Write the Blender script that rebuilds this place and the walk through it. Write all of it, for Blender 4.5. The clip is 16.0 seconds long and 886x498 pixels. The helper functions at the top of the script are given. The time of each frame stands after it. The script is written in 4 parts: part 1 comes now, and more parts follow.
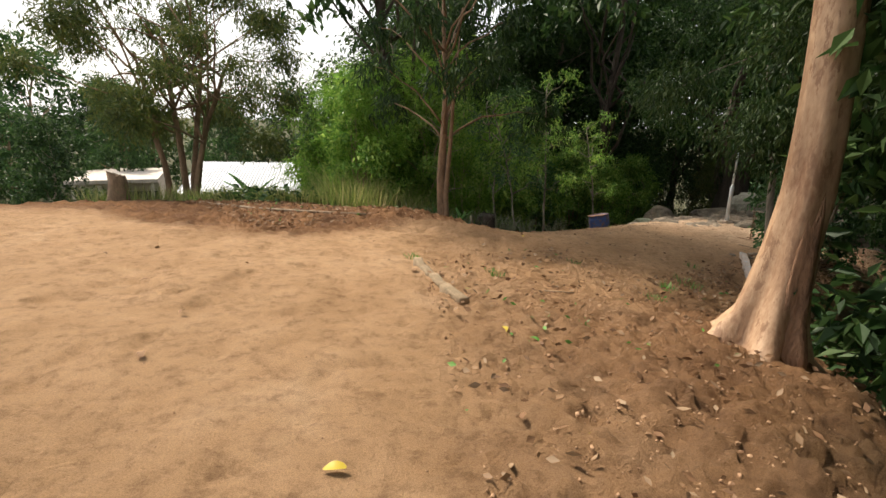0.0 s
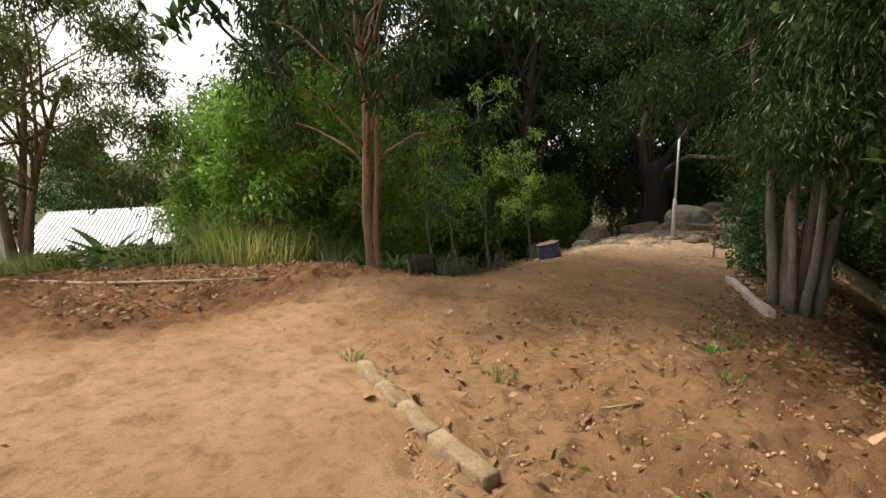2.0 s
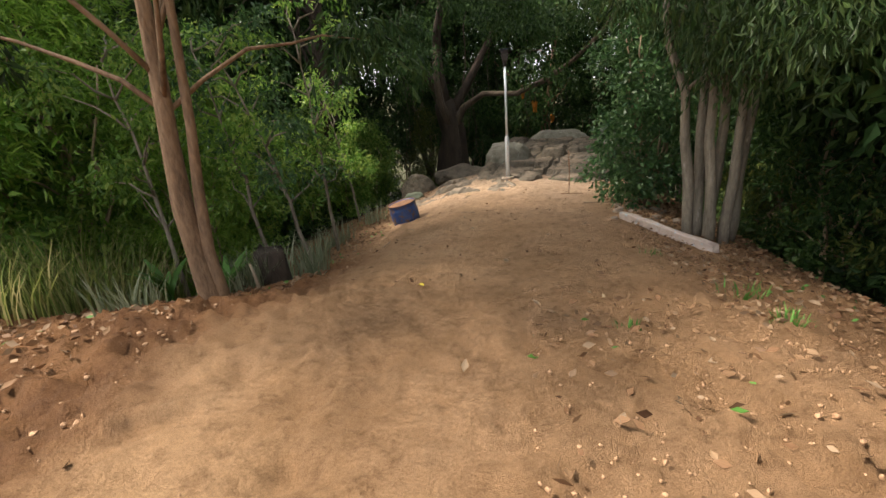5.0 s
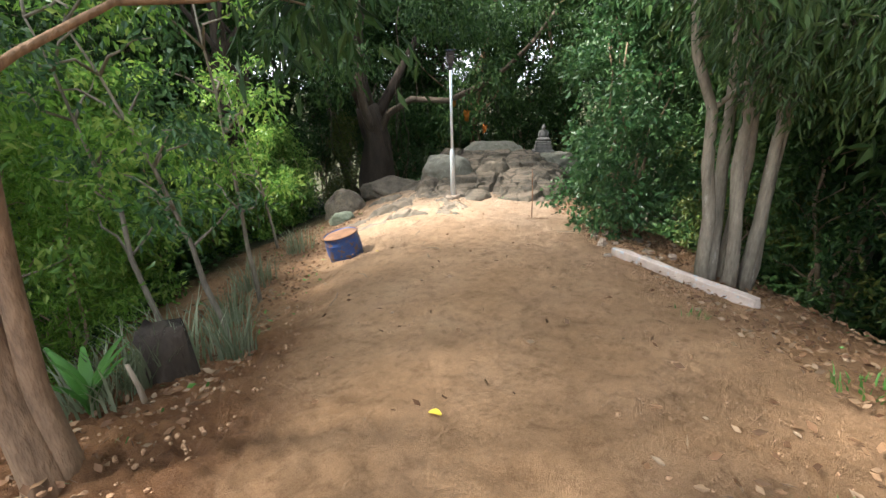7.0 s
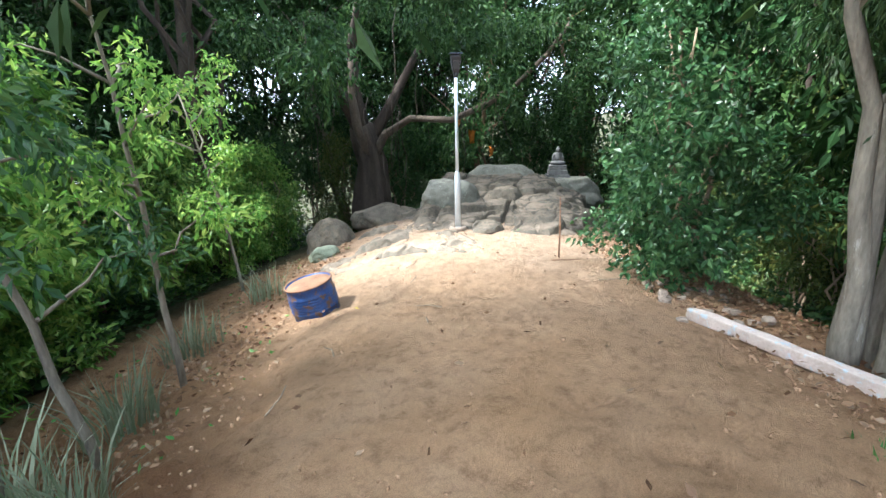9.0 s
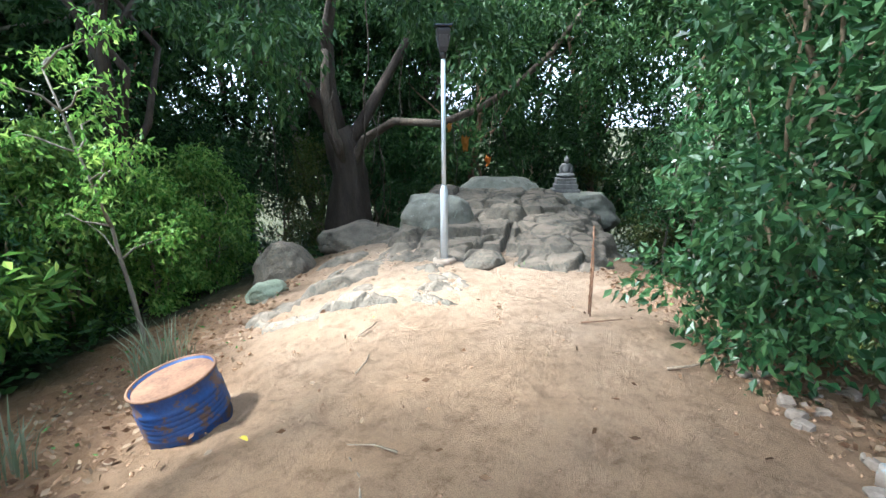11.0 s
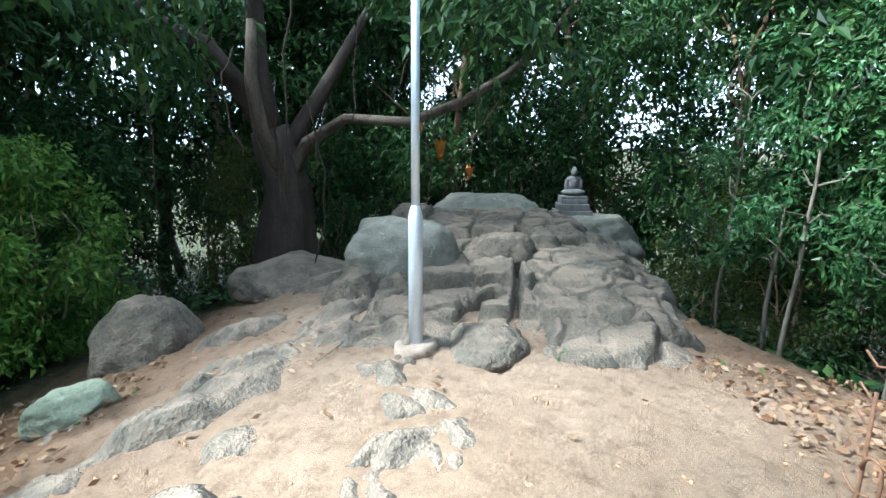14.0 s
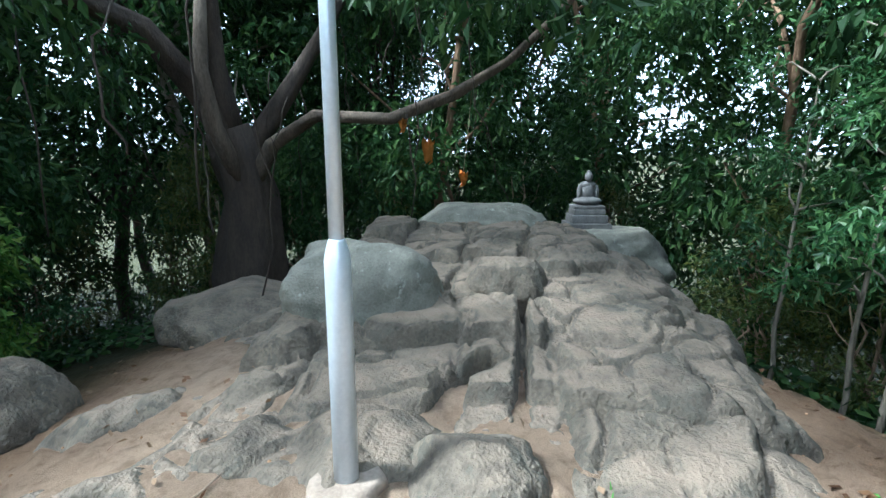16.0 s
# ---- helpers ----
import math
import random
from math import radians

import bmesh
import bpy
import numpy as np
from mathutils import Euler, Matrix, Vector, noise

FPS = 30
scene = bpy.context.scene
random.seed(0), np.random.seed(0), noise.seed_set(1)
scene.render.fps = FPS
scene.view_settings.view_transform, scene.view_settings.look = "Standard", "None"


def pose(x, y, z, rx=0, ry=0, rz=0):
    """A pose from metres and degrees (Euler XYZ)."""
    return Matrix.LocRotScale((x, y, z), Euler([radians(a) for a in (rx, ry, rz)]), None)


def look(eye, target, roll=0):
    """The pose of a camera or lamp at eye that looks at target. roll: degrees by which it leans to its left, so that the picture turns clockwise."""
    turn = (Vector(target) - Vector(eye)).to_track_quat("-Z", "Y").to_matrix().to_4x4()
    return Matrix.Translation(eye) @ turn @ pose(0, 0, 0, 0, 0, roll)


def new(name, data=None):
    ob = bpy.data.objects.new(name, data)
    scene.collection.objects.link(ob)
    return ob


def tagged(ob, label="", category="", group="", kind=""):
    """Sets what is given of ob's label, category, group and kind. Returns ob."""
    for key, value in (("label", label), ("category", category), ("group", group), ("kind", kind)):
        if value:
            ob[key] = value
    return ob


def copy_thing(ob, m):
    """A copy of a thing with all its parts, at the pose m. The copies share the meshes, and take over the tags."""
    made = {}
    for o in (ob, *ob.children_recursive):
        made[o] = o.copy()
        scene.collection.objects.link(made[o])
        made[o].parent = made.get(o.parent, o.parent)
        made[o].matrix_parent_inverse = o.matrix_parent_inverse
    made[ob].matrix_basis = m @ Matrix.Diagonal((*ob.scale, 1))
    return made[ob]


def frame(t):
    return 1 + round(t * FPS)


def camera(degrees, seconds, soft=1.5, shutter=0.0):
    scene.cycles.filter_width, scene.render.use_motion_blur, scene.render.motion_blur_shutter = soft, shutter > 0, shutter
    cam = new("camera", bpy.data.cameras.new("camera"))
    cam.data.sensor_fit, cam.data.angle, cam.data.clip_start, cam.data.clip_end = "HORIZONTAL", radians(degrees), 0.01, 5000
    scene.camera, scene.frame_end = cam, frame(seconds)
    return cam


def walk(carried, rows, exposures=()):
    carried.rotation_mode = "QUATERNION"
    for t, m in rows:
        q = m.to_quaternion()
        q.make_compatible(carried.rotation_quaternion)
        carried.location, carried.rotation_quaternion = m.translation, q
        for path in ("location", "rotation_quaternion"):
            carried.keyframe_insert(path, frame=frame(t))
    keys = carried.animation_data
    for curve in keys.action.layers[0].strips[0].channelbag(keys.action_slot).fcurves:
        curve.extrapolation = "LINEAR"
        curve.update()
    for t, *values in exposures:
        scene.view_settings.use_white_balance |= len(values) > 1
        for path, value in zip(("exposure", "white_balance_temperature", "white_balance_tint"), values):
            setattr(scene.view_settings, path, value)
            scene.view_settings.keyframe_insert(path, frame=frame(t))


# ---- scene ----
cam = camera(84.9, 16.0)
PATH = [
    (0, (0.014, -0.053, 1.728), (0.010, 2.172, 1.148), 1.3),
    (0.5, (-0.051, 0.521, 1.688), (0.086, 2.754, 1.157), 0.7),
    (1, (-0.131, 1.109, 1.679), (0.113, 3.344, 1.197), 0.3),
    (1.5, (-0.217, 1.604, 1.634), (0.152, 3.827, 1.176), -0.9),
    (2, (-0.320, 2.124, 1.617), (0.108, 4.338, 1.159), -1.5),
    (2.5, (-0.437, 2.624, 1.565), (0.105, 4.802, 1.063), -1.8),
    (3, (-0.583, 3.107, 1.529), (0.082, 5.238, 0.979), -2.7),
    (3.5, (-0.731, 3.606, 1.552), (0.118, 5.658, 0.954), -3.4),
    (4, (-0.874, 3.985, 1.541), (0.175, 5.929, 0.900), -4.4),
    (4.2, (-0.915, 4.138, 1.532), (0.218, 6.026, 0.871), -4.6),
    (6.3, (-0.407, 5.895, 1.334), (1.191, 7.370, 0.588), -2.4),
    (6.5, (-0.345, 6.066, 1.380), (1.295, 7.499, 0.639), -2.1),
    (7, (-0.207, 6.430, 1.480), (1.467, 7.830, 0.756), -1.6),
    (7.5, (0.013, 6.713, 1.492), (1.704, 8.105, 0.793), -1.6),
    (8, (0.331, 6.956, 1.473), (2.019, 8.369, 0.803), -2),
    (8.5, (0.719, 7.227, 1.362), (2.406, 8.654, 0.724), -1.8),
    (9, (1.080, 7.545, 1.224), (2.783, 8.968, 0.615), -1.3),
    (11.3, (2.989, 8.918, 1.026), (4.721, 10.324, 0.467), -0.4),
    (11.5, (3.125, 9.036, 1.019), (4.859, 10.440, 0.460), -0.5),
    (12, (3.474, 9.328, 0.952), (5.242, 10.697, 0.411), -0.3),
    (12.5, (3.834, 9.588, 0.879), (5.637, 10.919, 0.361), -0.1),
    (13, (4.222, 9.867, 0.814), (6.044, 11.184, 0.325), -0),
    (13.5, (4.636, 10.261, 0.775), (6.472, 11.559, 0.286), 0.6),
    (14, (4.998, 10.586, 0.708), (6.840, 11.876, 0.230), 0.6),
    (14.5, (5.420, 10.887, 0.603), (7.274, 12.167, 0.137), 0.1),
    (15, (5.767, 11.088, 0.570), (7.618, 12.372, 0.103), 0.4),
    (15.5, (6.070, 11.194, 0.595), (7.910, 12.494, 0.129), 0.4),
    (16, (6.287, 11.249, 0.629), (8.129, 12.551, 0.179), 0.1),
]
EXPOSURES = [(0, .6, 6950, 11), (3, .6, 7200, 13), (4.2, .75, 7100, 13), (6.5, 1.65, 6400, 9), (8, 2.2, 5800, 7), (9.2, 2.3, 5400, 5), (11.5, 2.15, 5150, 3), (13, 2.1, 5050, 1), (16, 2.0, 4950, 0)]
walk(cam, [(t, look(eye, target, roll)) for t, eye, target, roll in PATH], EXPOSURES)

# ---------------------------------------------------------------- light
world = bpy.data.worlds.new("world")
scene.world = world
world.use_nodes = True
wn, wl = world.node_tree.nodes, world.node_tree.links
sky = wn.new("ShaderNodeTexSky")
sky.sky_type, sky.sun_disc = "NISHITA", False
SUN_AZ, SUN_EL = radians(-48), radians(50)          # azimuth from north (+y), clockwise
sky.sun_elevation, sky.sun_rotation = SUN_EL, SUN_AZ
sky.air_density, sky.dust_density, sky.ozone_density = 1.0, 4.0, 1.0
soften = wn.new("ShaderNodeMixRGB")
soften.inputs[0].default_value = 0.65
soften.inputs[2].default_value = (9.5, 9.8, 10.2, 1)  # thin white cloud over the whole sky
wl.new(sky.outputs[0], soften.inputs[1])
wl.new(soften.outputs[0], wn["Background"].inputs[0])
wn["Background"].inputs[1].default_value = 0.115
sun_data = bpy.data.lights.new("sun", "SUN")
sun_data.energy, sun_data.angle, sun_data.color = 4.9, radians(7), (1.0, .93, .82)
sun = new("sun", sun_data)
sun_way = Vector((math.sin(SUN_AZ) * math.cos(SUN_EL), math.cos(SUN_AZ) * math.cos(SUN_EL), math.sin(SUN_EL)))
sun.matrix_world = look(sun_way * 60, (0, 0, 0))


# ---------------------------------------------------------------- materials
def mat(name, dark, light, scale=6.0, rough=.8, bump=.3, fine=90.0, metal=0.0, wear=None, wear_at=.62, stretch=None, dust=None, bump_dist=.01):
    """Two tones mixed by a coarse and a fine noise, with relief, and optional patches of a third tone."""
    m = bpy.data.materials.new(name)
    m.use_nodes = True
    n, l = m.node_tree.nodes, m.node_tree.links
    b = n["Principled BSDF"]
    b.inputs["Roughness"].default_value, b.inputs["Metallic"].default_value = rough, metal
    co = n.new("ShaderNodeTexCoord").outputs["Object"]
    if stretch:
        mp = n.new("ShaderNodeMapping")
        mp.inputs["Scale"].default_value = stretch
        l.new(co, mp.inputs[0])
        co = mp.outputs[0]

    def noise_at(s, detail=5.0, r=.6):
        t = n.new("ShaderNodeTexNoise")
        t.inputs["Scale"].default_value, t.inputs["Detail"].default_value, t.inputs["Roughness"].default_value = s, detail, r
        l.new(co, t.inputs["Vector"])
        return t.outputs["Fac"]
    big, small = noise_at(scale), noise_at(fine, 3.0)
    add = n.new("ShaderNodeMath")
    add.operation = "MULTIPLY_ADD"
    l.new(small, add.inputs[0])
    add.inputs[1].default_value = .55
    l.new(big, add.inputs[2])
    ramp = n.new("ShaderNodeValToRGB")
    ramp.color_ramp.elements[0].position, ramp.color_ramp.elements[1].position = .52, 1.0
    ramp.color_ramp.elements[0].color, ramp.color_ramp.elements[1].color = (*dark, 1), (*light, 1)
    l.new(add.outputs[0], ramp.inputs[0])
    col = ramp.outputs[0]
    if wear:
        patch = n.new("ShaderNodeValToRGB")
        patch.color_ramp.elements[0].position, patch.color_ramp.elements[1].position = wear_at, wear_at + .05
        l.new(noise_at(scale * 2.3, 8.0, .7), patch.inputs[0])
        mix = n.new("ShaderNodeMixRGB")
        mix.inputs[2].default_value = (*wear, 1)
        l.new(patch.outputs[0], mix.inputs[0])
        l.new(col, mix.inputs[1])
        col = mix.outputs[0]
    if dust:
        sep = n.new("ShaderNodeSeparateXYZ")
        l.new(n.new("ShaderNodeNewGeometry").outputs["Normal"], sep.inputs[0])
        flat = n.new("ShaderNodeMath")
        flat.operation = "MULTIPLY"
        lie = n.new("ShaderNodeMapRange")
        lie.inputs["From Min"].default_value, lie.inputs["From Max"].default_value = .86, .99
        l.new(sep.outputs[2], lie.inputs[0])
        spot = n.new("ShaderNodeMapRange")
        spot.inputs["From Min"].default_value, spot.inputs["From Max"].default_value = .36, .56
        l.new(noise_at(1.6, 6.0), spot.inputs[0])
        l.new(lie.outputs[0], flat.inputs[0]), l.new(spot.outputs[0], flat.inputs[1])
        lay = n.new("ShaderNodeMixRGB")
        lay.inputs[2].default_value = (*dust, 1)
        l.new(flat.outputs[0], lay.inputs[0])
        l.new(col, lay.inputs[1])
        col = lay.outputs[0]
    l.new(col, b.inputs["Base Color"])
    bp = n.new("ShaderNodeBump")
    bp.inputs["Strength"].default_value, bp.inputs["Distance"].default_value = bump, bump_dist
    l.new(add.outputs[0], bp.inputs["Height"])
    l.new(bp.outputs[0], b.inputs["Normal"])
    return m


def leafy(name, tones, gloss=.42, through_light=.35, spec=.3):
    """Leaves: each one takes its own tone; part of the light passes through."""
    m = bpy.data.materials.new(name)
    m.use_nodes = True
    n, l = m.node_tree.nodes, m.node_tree.links
    b = n["Principled BSDF"]
    geo = n.new("ShaderNodeNewGeometry")
    ramp = n.new("ShaderNodeValToRGB")
    while len(ramp.color_ramp.elements) < len(tones):
        ramp.color_ramp.elements.new(.5)
    for i, c in enumerate(tones):
        ramp.color_ramp.elements[i].position, ramp.color_ramp.elements[i].color = i / (len(tones) - 1), (*c, 1)
    l.new(geo.outputs["Random Per Island"], ramp.inputs[0])
    hsv = n.new("ShaderNodeHueSaturation")
    info = n.new("ShaderNodeObjectInfo")
    vary = n.new("ShaderNodeMapRange")
    vary.inputs["To Min"].default_value, vary.inputs["To Max"].default_value = .75, 1.25
    l.new(info.outputs["Random"], vary.inputs[0])
    l.new(vary.outputs[0], hsv.inputs["Value"])
    l.new(ramp.outputs[0], hsv.inputs["Color"])
    b.inputs["Roughness"].default_value, b.inputs["Specular IOR Level"].default_value = gloss, spec
    l.new(hsv.outputs[0], b.inputs["Base Color"])
    t = n.new("ShaderNodeBsdfTranslucent")
    l.new(hsv.outputs[0], t.inputs[0])
    mix = n.new("ShaderNodeMixShader")
    mix.inputs[0].default_value = through_light
    l.new(b.outputs[0], mix.inputs[1])
    l.new(t.outputs[0], mix.inputs[2])
    l.new(mix.outputs[0], n["Material Output"].inputs["Surface"])
    return m


def ground_material():
    m = bpy.data.materials.new("sandy_soil")
    m.use_nodes = True
    n, l = m.node_tree.nodes, m.node_tree.links
    b = n["Principled BSDF"]
    b.inputs["Roughness"].default_value = .95
    b.inputs["Specular IOR Level"].default_value = .15
    co = n.new("ShaderNodeTexCoord").outputs["Object"]

    def noise_at(s, detail=6.0, r=.6):
        t = n.new("ShaderNodeTexNoise")
        t.inputs["Scale"].default_value, t.inputs["Detail"].default_value, t.inputs["Roughness"].default_value = s, detail, r
        l.new(co, t.inputs["Vector"])
        return t.outputs["Fac"]

    def ramp_of(fac, stops):
        r = n.new("ShaderNodeValToRGB")
        while len(r.color_ramp.elements) < len(stops):
            r.color_ramp.elements.new(.5)
        for e, (at, c) in zip(r.color_ramp.elements, stops):
            e.position, e.color = at, (*c, 1)
        l.new(fac, r.inputs[0])
        return r.outputs[0]

    def mix_of(fac, a, c):
        x = n.new("ShaderNodeMixRGB")
        l.new(fac, x.inputs[0]), l.new(a, x.inputs[1]), l.new(c, x.inputs[2])
        return x.outputs[0]
    broad, grain = noise_at(1.3), noise_at(150.0, 4.0, .75)
    sand = ramp_of(broad, [(.3, (.47, .285, .15)), (.55, (.58, .365, .205)), (.75, (.65, .43, .26))])
    red = ramp_of(noise_at(2.2), [(.3, (.17, .085, .045)), (.6, (.30, .155, .075)), (.8, (.38, .21, .11))])
    mould = ramp_of(noise_at(3.1), [(.3, (.035, .035, .018)), (.7, (.085, .085, .04))])
    soil = n.new("ShaderNodeAttribute")
    soil.attribute_name = "soil"
    wild = n.new("ShaderNodeAttribute")
    wild.attribute_name = "wild"
    dusty = n.new("ShaderNodeAttribute")
    dusty.attribute_name = "pale"
    sand = mix_of(dusty.outputs["Fac"], sand, ramp_of(noise_at(1.7), [(.3, (.45, .32, .22)), (.7, (.63, .465, .335))]))
    col = mix_of(soil.outputs["Fac"], sand, red)
    col = mix_of(wild.outputs["Fac"], col, mould)
    speck = ramp_of(grain, [(.35, (.62, .60, .58)), (.55, (1, 1, 1)), (.7, (1.12, 1.1, 1.06))])
    mul = n.new("ShaderNodeMixRGB")
    mul.blend_type = "MULTIPLY"
    mul.inputs[0].default_value = .8
    l.new(col, mul.inputs[1]), l.new(speck, mul.inputs[2])
    mott = n.new("ShaderNodeMixRGB")
    mott.blend_type = "MULTIPLY"
    mott.inputs[0].default_value = .75
    l.new(mul.outputs[0], mott.inputs[1]), l.new(ramp_of(noise_at(9.0, 9.0, .72), [(.34, (.55, .51, .47)), (.5, (1, 1, 1)), (.7, (1.1, 1.08, 1.05))]), mott.inputs[2])
    l.new(mott.outputs[0], b.inputs["Base Color"])
    lump = noise_at(11.0, 10.0, .74)
    add = n.new("ShaderNodeMath")
    add.operation = "MULTIPLY_ADD"
    add.inputs[1].default_value = .45
    l.new(grain, add.inputs[0]), l.new(lump, add.inputs[2])
    bp = n.new("ShaderNodeBump")
    bp.inputs["Strength"].default_value, bp.inputs["Distance"].default_value = 1.0, .08
    l.new(add.outputs[0], bp.inputs["Height"])
    l.new(bp.outputs[0], b.inputs["Normal"])
    return m


M_GROUND = ground_material()
M_ROCK = mat("weathered_rock", (.05, .042, .032), (.20, .162, .118), 3.0, .92, 1.0, 34, wear=(.10, .088, .066), wear_at=.53, dust=(.235, .18, .13), bump_dist=.045)
M_LICHEN = mat("lichened_rock", (.11, .105, .082), (.25, .24, .195), 5.0, .92, .9, 60, wear=(.33, .33, .28), wear_at=.6, bump_dist=.02)
M_MOSSY = mat("mossy_stone", (.10, .12, .08), (.26, .28, .2), 5.0, .92, .8, 50, bump_dist=.02)
M_BARK = mat("brown_bark", (.10, .062, .036), (.27, .17, .10), 5.0, .9, 1.0, 40, stretch=(1, 1, .3), bump_dist=.02)
M_BARK_GREY = mat("grey_bark", (.10, .085, .065), (.30, .26, .20), 6.0, .9, 1.0, 45, stretch=(1, 1, .25), wear=(.36, .33, .28), bump_dist=.02)
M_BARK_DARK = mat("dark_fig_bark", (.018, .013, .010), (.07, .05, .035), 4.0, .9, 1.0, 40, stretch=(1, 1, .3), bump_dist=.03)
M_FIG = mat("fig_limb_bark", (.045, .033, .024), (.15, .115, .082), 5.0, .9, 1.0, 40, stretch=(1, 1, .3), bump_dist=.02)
M_EUC = mat("smooth_gum_bark", (.20, .10, .05), (.50, .34, .21), 3.2, .6, .6, 30, stretch=(1, 1, .3), wear=(.22, .12, .065), wear_at=.55, bump_dist=.015)
M_EUC_SCAR = mat("flaking_gum_bark", (.10, .05, .028), (.33, .18, .10), 7.0, .9, 1.0, 50, stretch=(1, 1, .25), bump_dist=.03)
M_TWIG = mat("dry_twig", (.16, .11, .07), (.36, .27, .18), 9.0, .9, .5, 60)
# base colour lightened and blued to stand in for the sky's reflection
M_STEEL = mat("sky_tinted_galvanised_steel", (.55, .61, .67), (.70, .76, .82), 4.0, .38, .12, 60, metal=.35, bump_dist=.004)
M_BLACK = mat("black_plastic", (.012, .012, .014), (.03, .03, .034), 8.0, .4, .1, 60)
M_SOLAR = mat("solar_glass", (.01, .015, .03), (.02, .03, .05), 8.0, .12, .02, 60)
M_LENS = mat("smoked_lamp_panel", (.03, .033, .036), (.07, .073, .078), 8.0, .3, .05, 60)
M_BLUE = mat("blue_drum_paint", (.012, .035, .13), (.03, .085, .26), 4.0, .5, .4, 50, wear=(.12, .07, .045), wear_at=.53, bump_dist=.006)
M_RUST = mat("rusted_steel", (.10, .05, .028), (.27, .14, .075), 8.0, .85, .6, 60, bump_dist=.006)
M_CONCRETE = mat("dusty_concrete", (.36, .31, .26), (.55, .50, .44), 5.0, .9, .5, 60, bump_dist=.008)
M_KERB = mat("earthy_kerb_stone", (.11, .085, .05), (.27, .19, .115), 6.0, .95, .8, 50, bump_dist=.012)
M_BEAM = mat("painted_concrete_beam", (.42, .33, .27), (.64, .54, .47), 6.0, .85, .8, 50, wear=(.48, .53, .57), wear_at=.56, bump_dist=.006)
M_STATUE = mat("grey_carved_stone", (.075, .073, .07), (.17, .165, .16), 7.0, .85, .5, 50, bump_dist=.008)
M_ROOF = mat("weathered_roof_sheet", (.42, .44, .46), (.58, .60, .62), 2.0, .55, .1, 40, metal=.2)
M_WALL = mat("stained_plaster", (.42, .37, .31), (.62, .57, .50), 2.0, .9, .3, 40)
# near black, painted for the shade inside the house openings
M_OPEN = mat("dark_opening_shade", (.02, .02, .02), (.05, .05, .05), 3.0, .9, .2, 40)
M_ORANGE = mat("faded_orange_cloth", (.55, .20, .03), (.78, .34, .06), 6.0, .9, .4, 80)
M_CLOD = mat("earth_clods", (.25, .14, .075), (.42, .26, .15), 8.0, .95, .6, 60)
M_RUBBLE = mat("earthy_rubble", (.20, .15, .11), (.36, .29, .23), 8.0, .95, .6, 60)
M_WOODDRY = mat("weathered_timber", (.20, .15, .10), (.42, .34, .25), 5.0, .9, .8, 60, stretch=(1, 1, .2), bump_dist=.01)

L_FOREST = leafy("forest_leaves", [(.014, .036, .011), (.026, .064, .018), (.046, .095, .026), (.075, .13, .036)], .5, .3, .22)
L_BUSH = leafy("glossy_bush_leaves", [(.03, .09, .032), (.055, .14, .045), (.09, .19, .065), (.13, .24, .08)], .36, .35, .4)
L_BRIGHT = leafy("bright_green_leaves", [(.09, .19, .025), (.13, .27, .035), (.19, .34, .05), (.24, .38, .07)], .45, .5)
L_GUM = leafy("drooping_gum_leaves", [(.018, .042, .013), (.033, .07, .019), (.054, .10, .028), (.08, .12, .038)], .45)
# shrub greens raised so the left bank looks sunlit; the light is in the tones
L_SUNLIT = leafy("sunlit_shrub_leaves", [(.07, .15, .028), (.12, .25, .045), (.21, .36, .07), (.33, .43, .10)], .4, .5)
L_OLIVE = leafy("olive_leaves", [(.045, .075, .018), (.08, .12, .03), (.12, .16, .04), (.17, .17, .04)], .45)
L_GRASS = leafy("tall_grass_blades", [(.10, .16, .04), (.17, .24, .06), (.28, .30, .10), (.40, .36, .18)], .55, .3)
L_GREYGRASS = leafy("dusty_grass_blades", [(.16, .20, .11), (.25, .29, .18), (.36, .38, .26)], .6, .3)
L_PALM = leafy("palm_seedling_leaves", [(.06, .16, .03), (.10, .24, .05), (.15, .30, .07)], .4, .3)
L_DRY = leafy("dry_leaf_litter", [(.09, .045, .022), (.19, .10, .05), (.25, .15, .08), (.31, .22, .14), (.14, .07, .035)], .8, .1)
L_YELLOW = leafy("yellow_leaf", [(.55, .42, .04), (.65, .50, .07)], .5, .2)


# ---------------------------------------------------------------- builders
def mesh_of(name, verts, faces, material, smooth=False):
    me = bpy.data.meshes.new(name)
    me.from_pydata(np.asarray(verts).tolist() if isinstance(verts, np.ndarray) else verts, [], np.asarray(faces).tolist() if isinstance(faces, np.ndarray) else faces)
    me.materials.append(material)
    if smooth:
        me.polygons.foreach_set("use_smooth", [True] * len(me.polygons))
    me.update()
    return me


def part(name, data, material, parent, label="", smooth=True):
    """Links a bmesh or a mesh as one mesh object under a thing or part."""
    if isinstance(data, bmesh.types.BMesh):
        me = bpy.data.meshes.new(name)
        bmesh.ops.recalc_face_normals(data, faces=data.faces[:])
        data.to_mesh(me)
        data.free()
        me.materials.append(material)
        if smooth:
            me.polygons.foreach_set("use_smooth", [True] * len(me.polygons))
    else:
        me = data
    ob = new(name, me)
    if parent:
        ob.parent = parent
    if label:
        ob["label"] = label
    return ob


def thing(name, at, label, category, group="", turn=0.0):
    ob = new(name)
    ob.empty_display_size = .2
    ob.matrix_basis = pose(*at, 0, 0, turn)
    return tagged(ob, label, category, group)


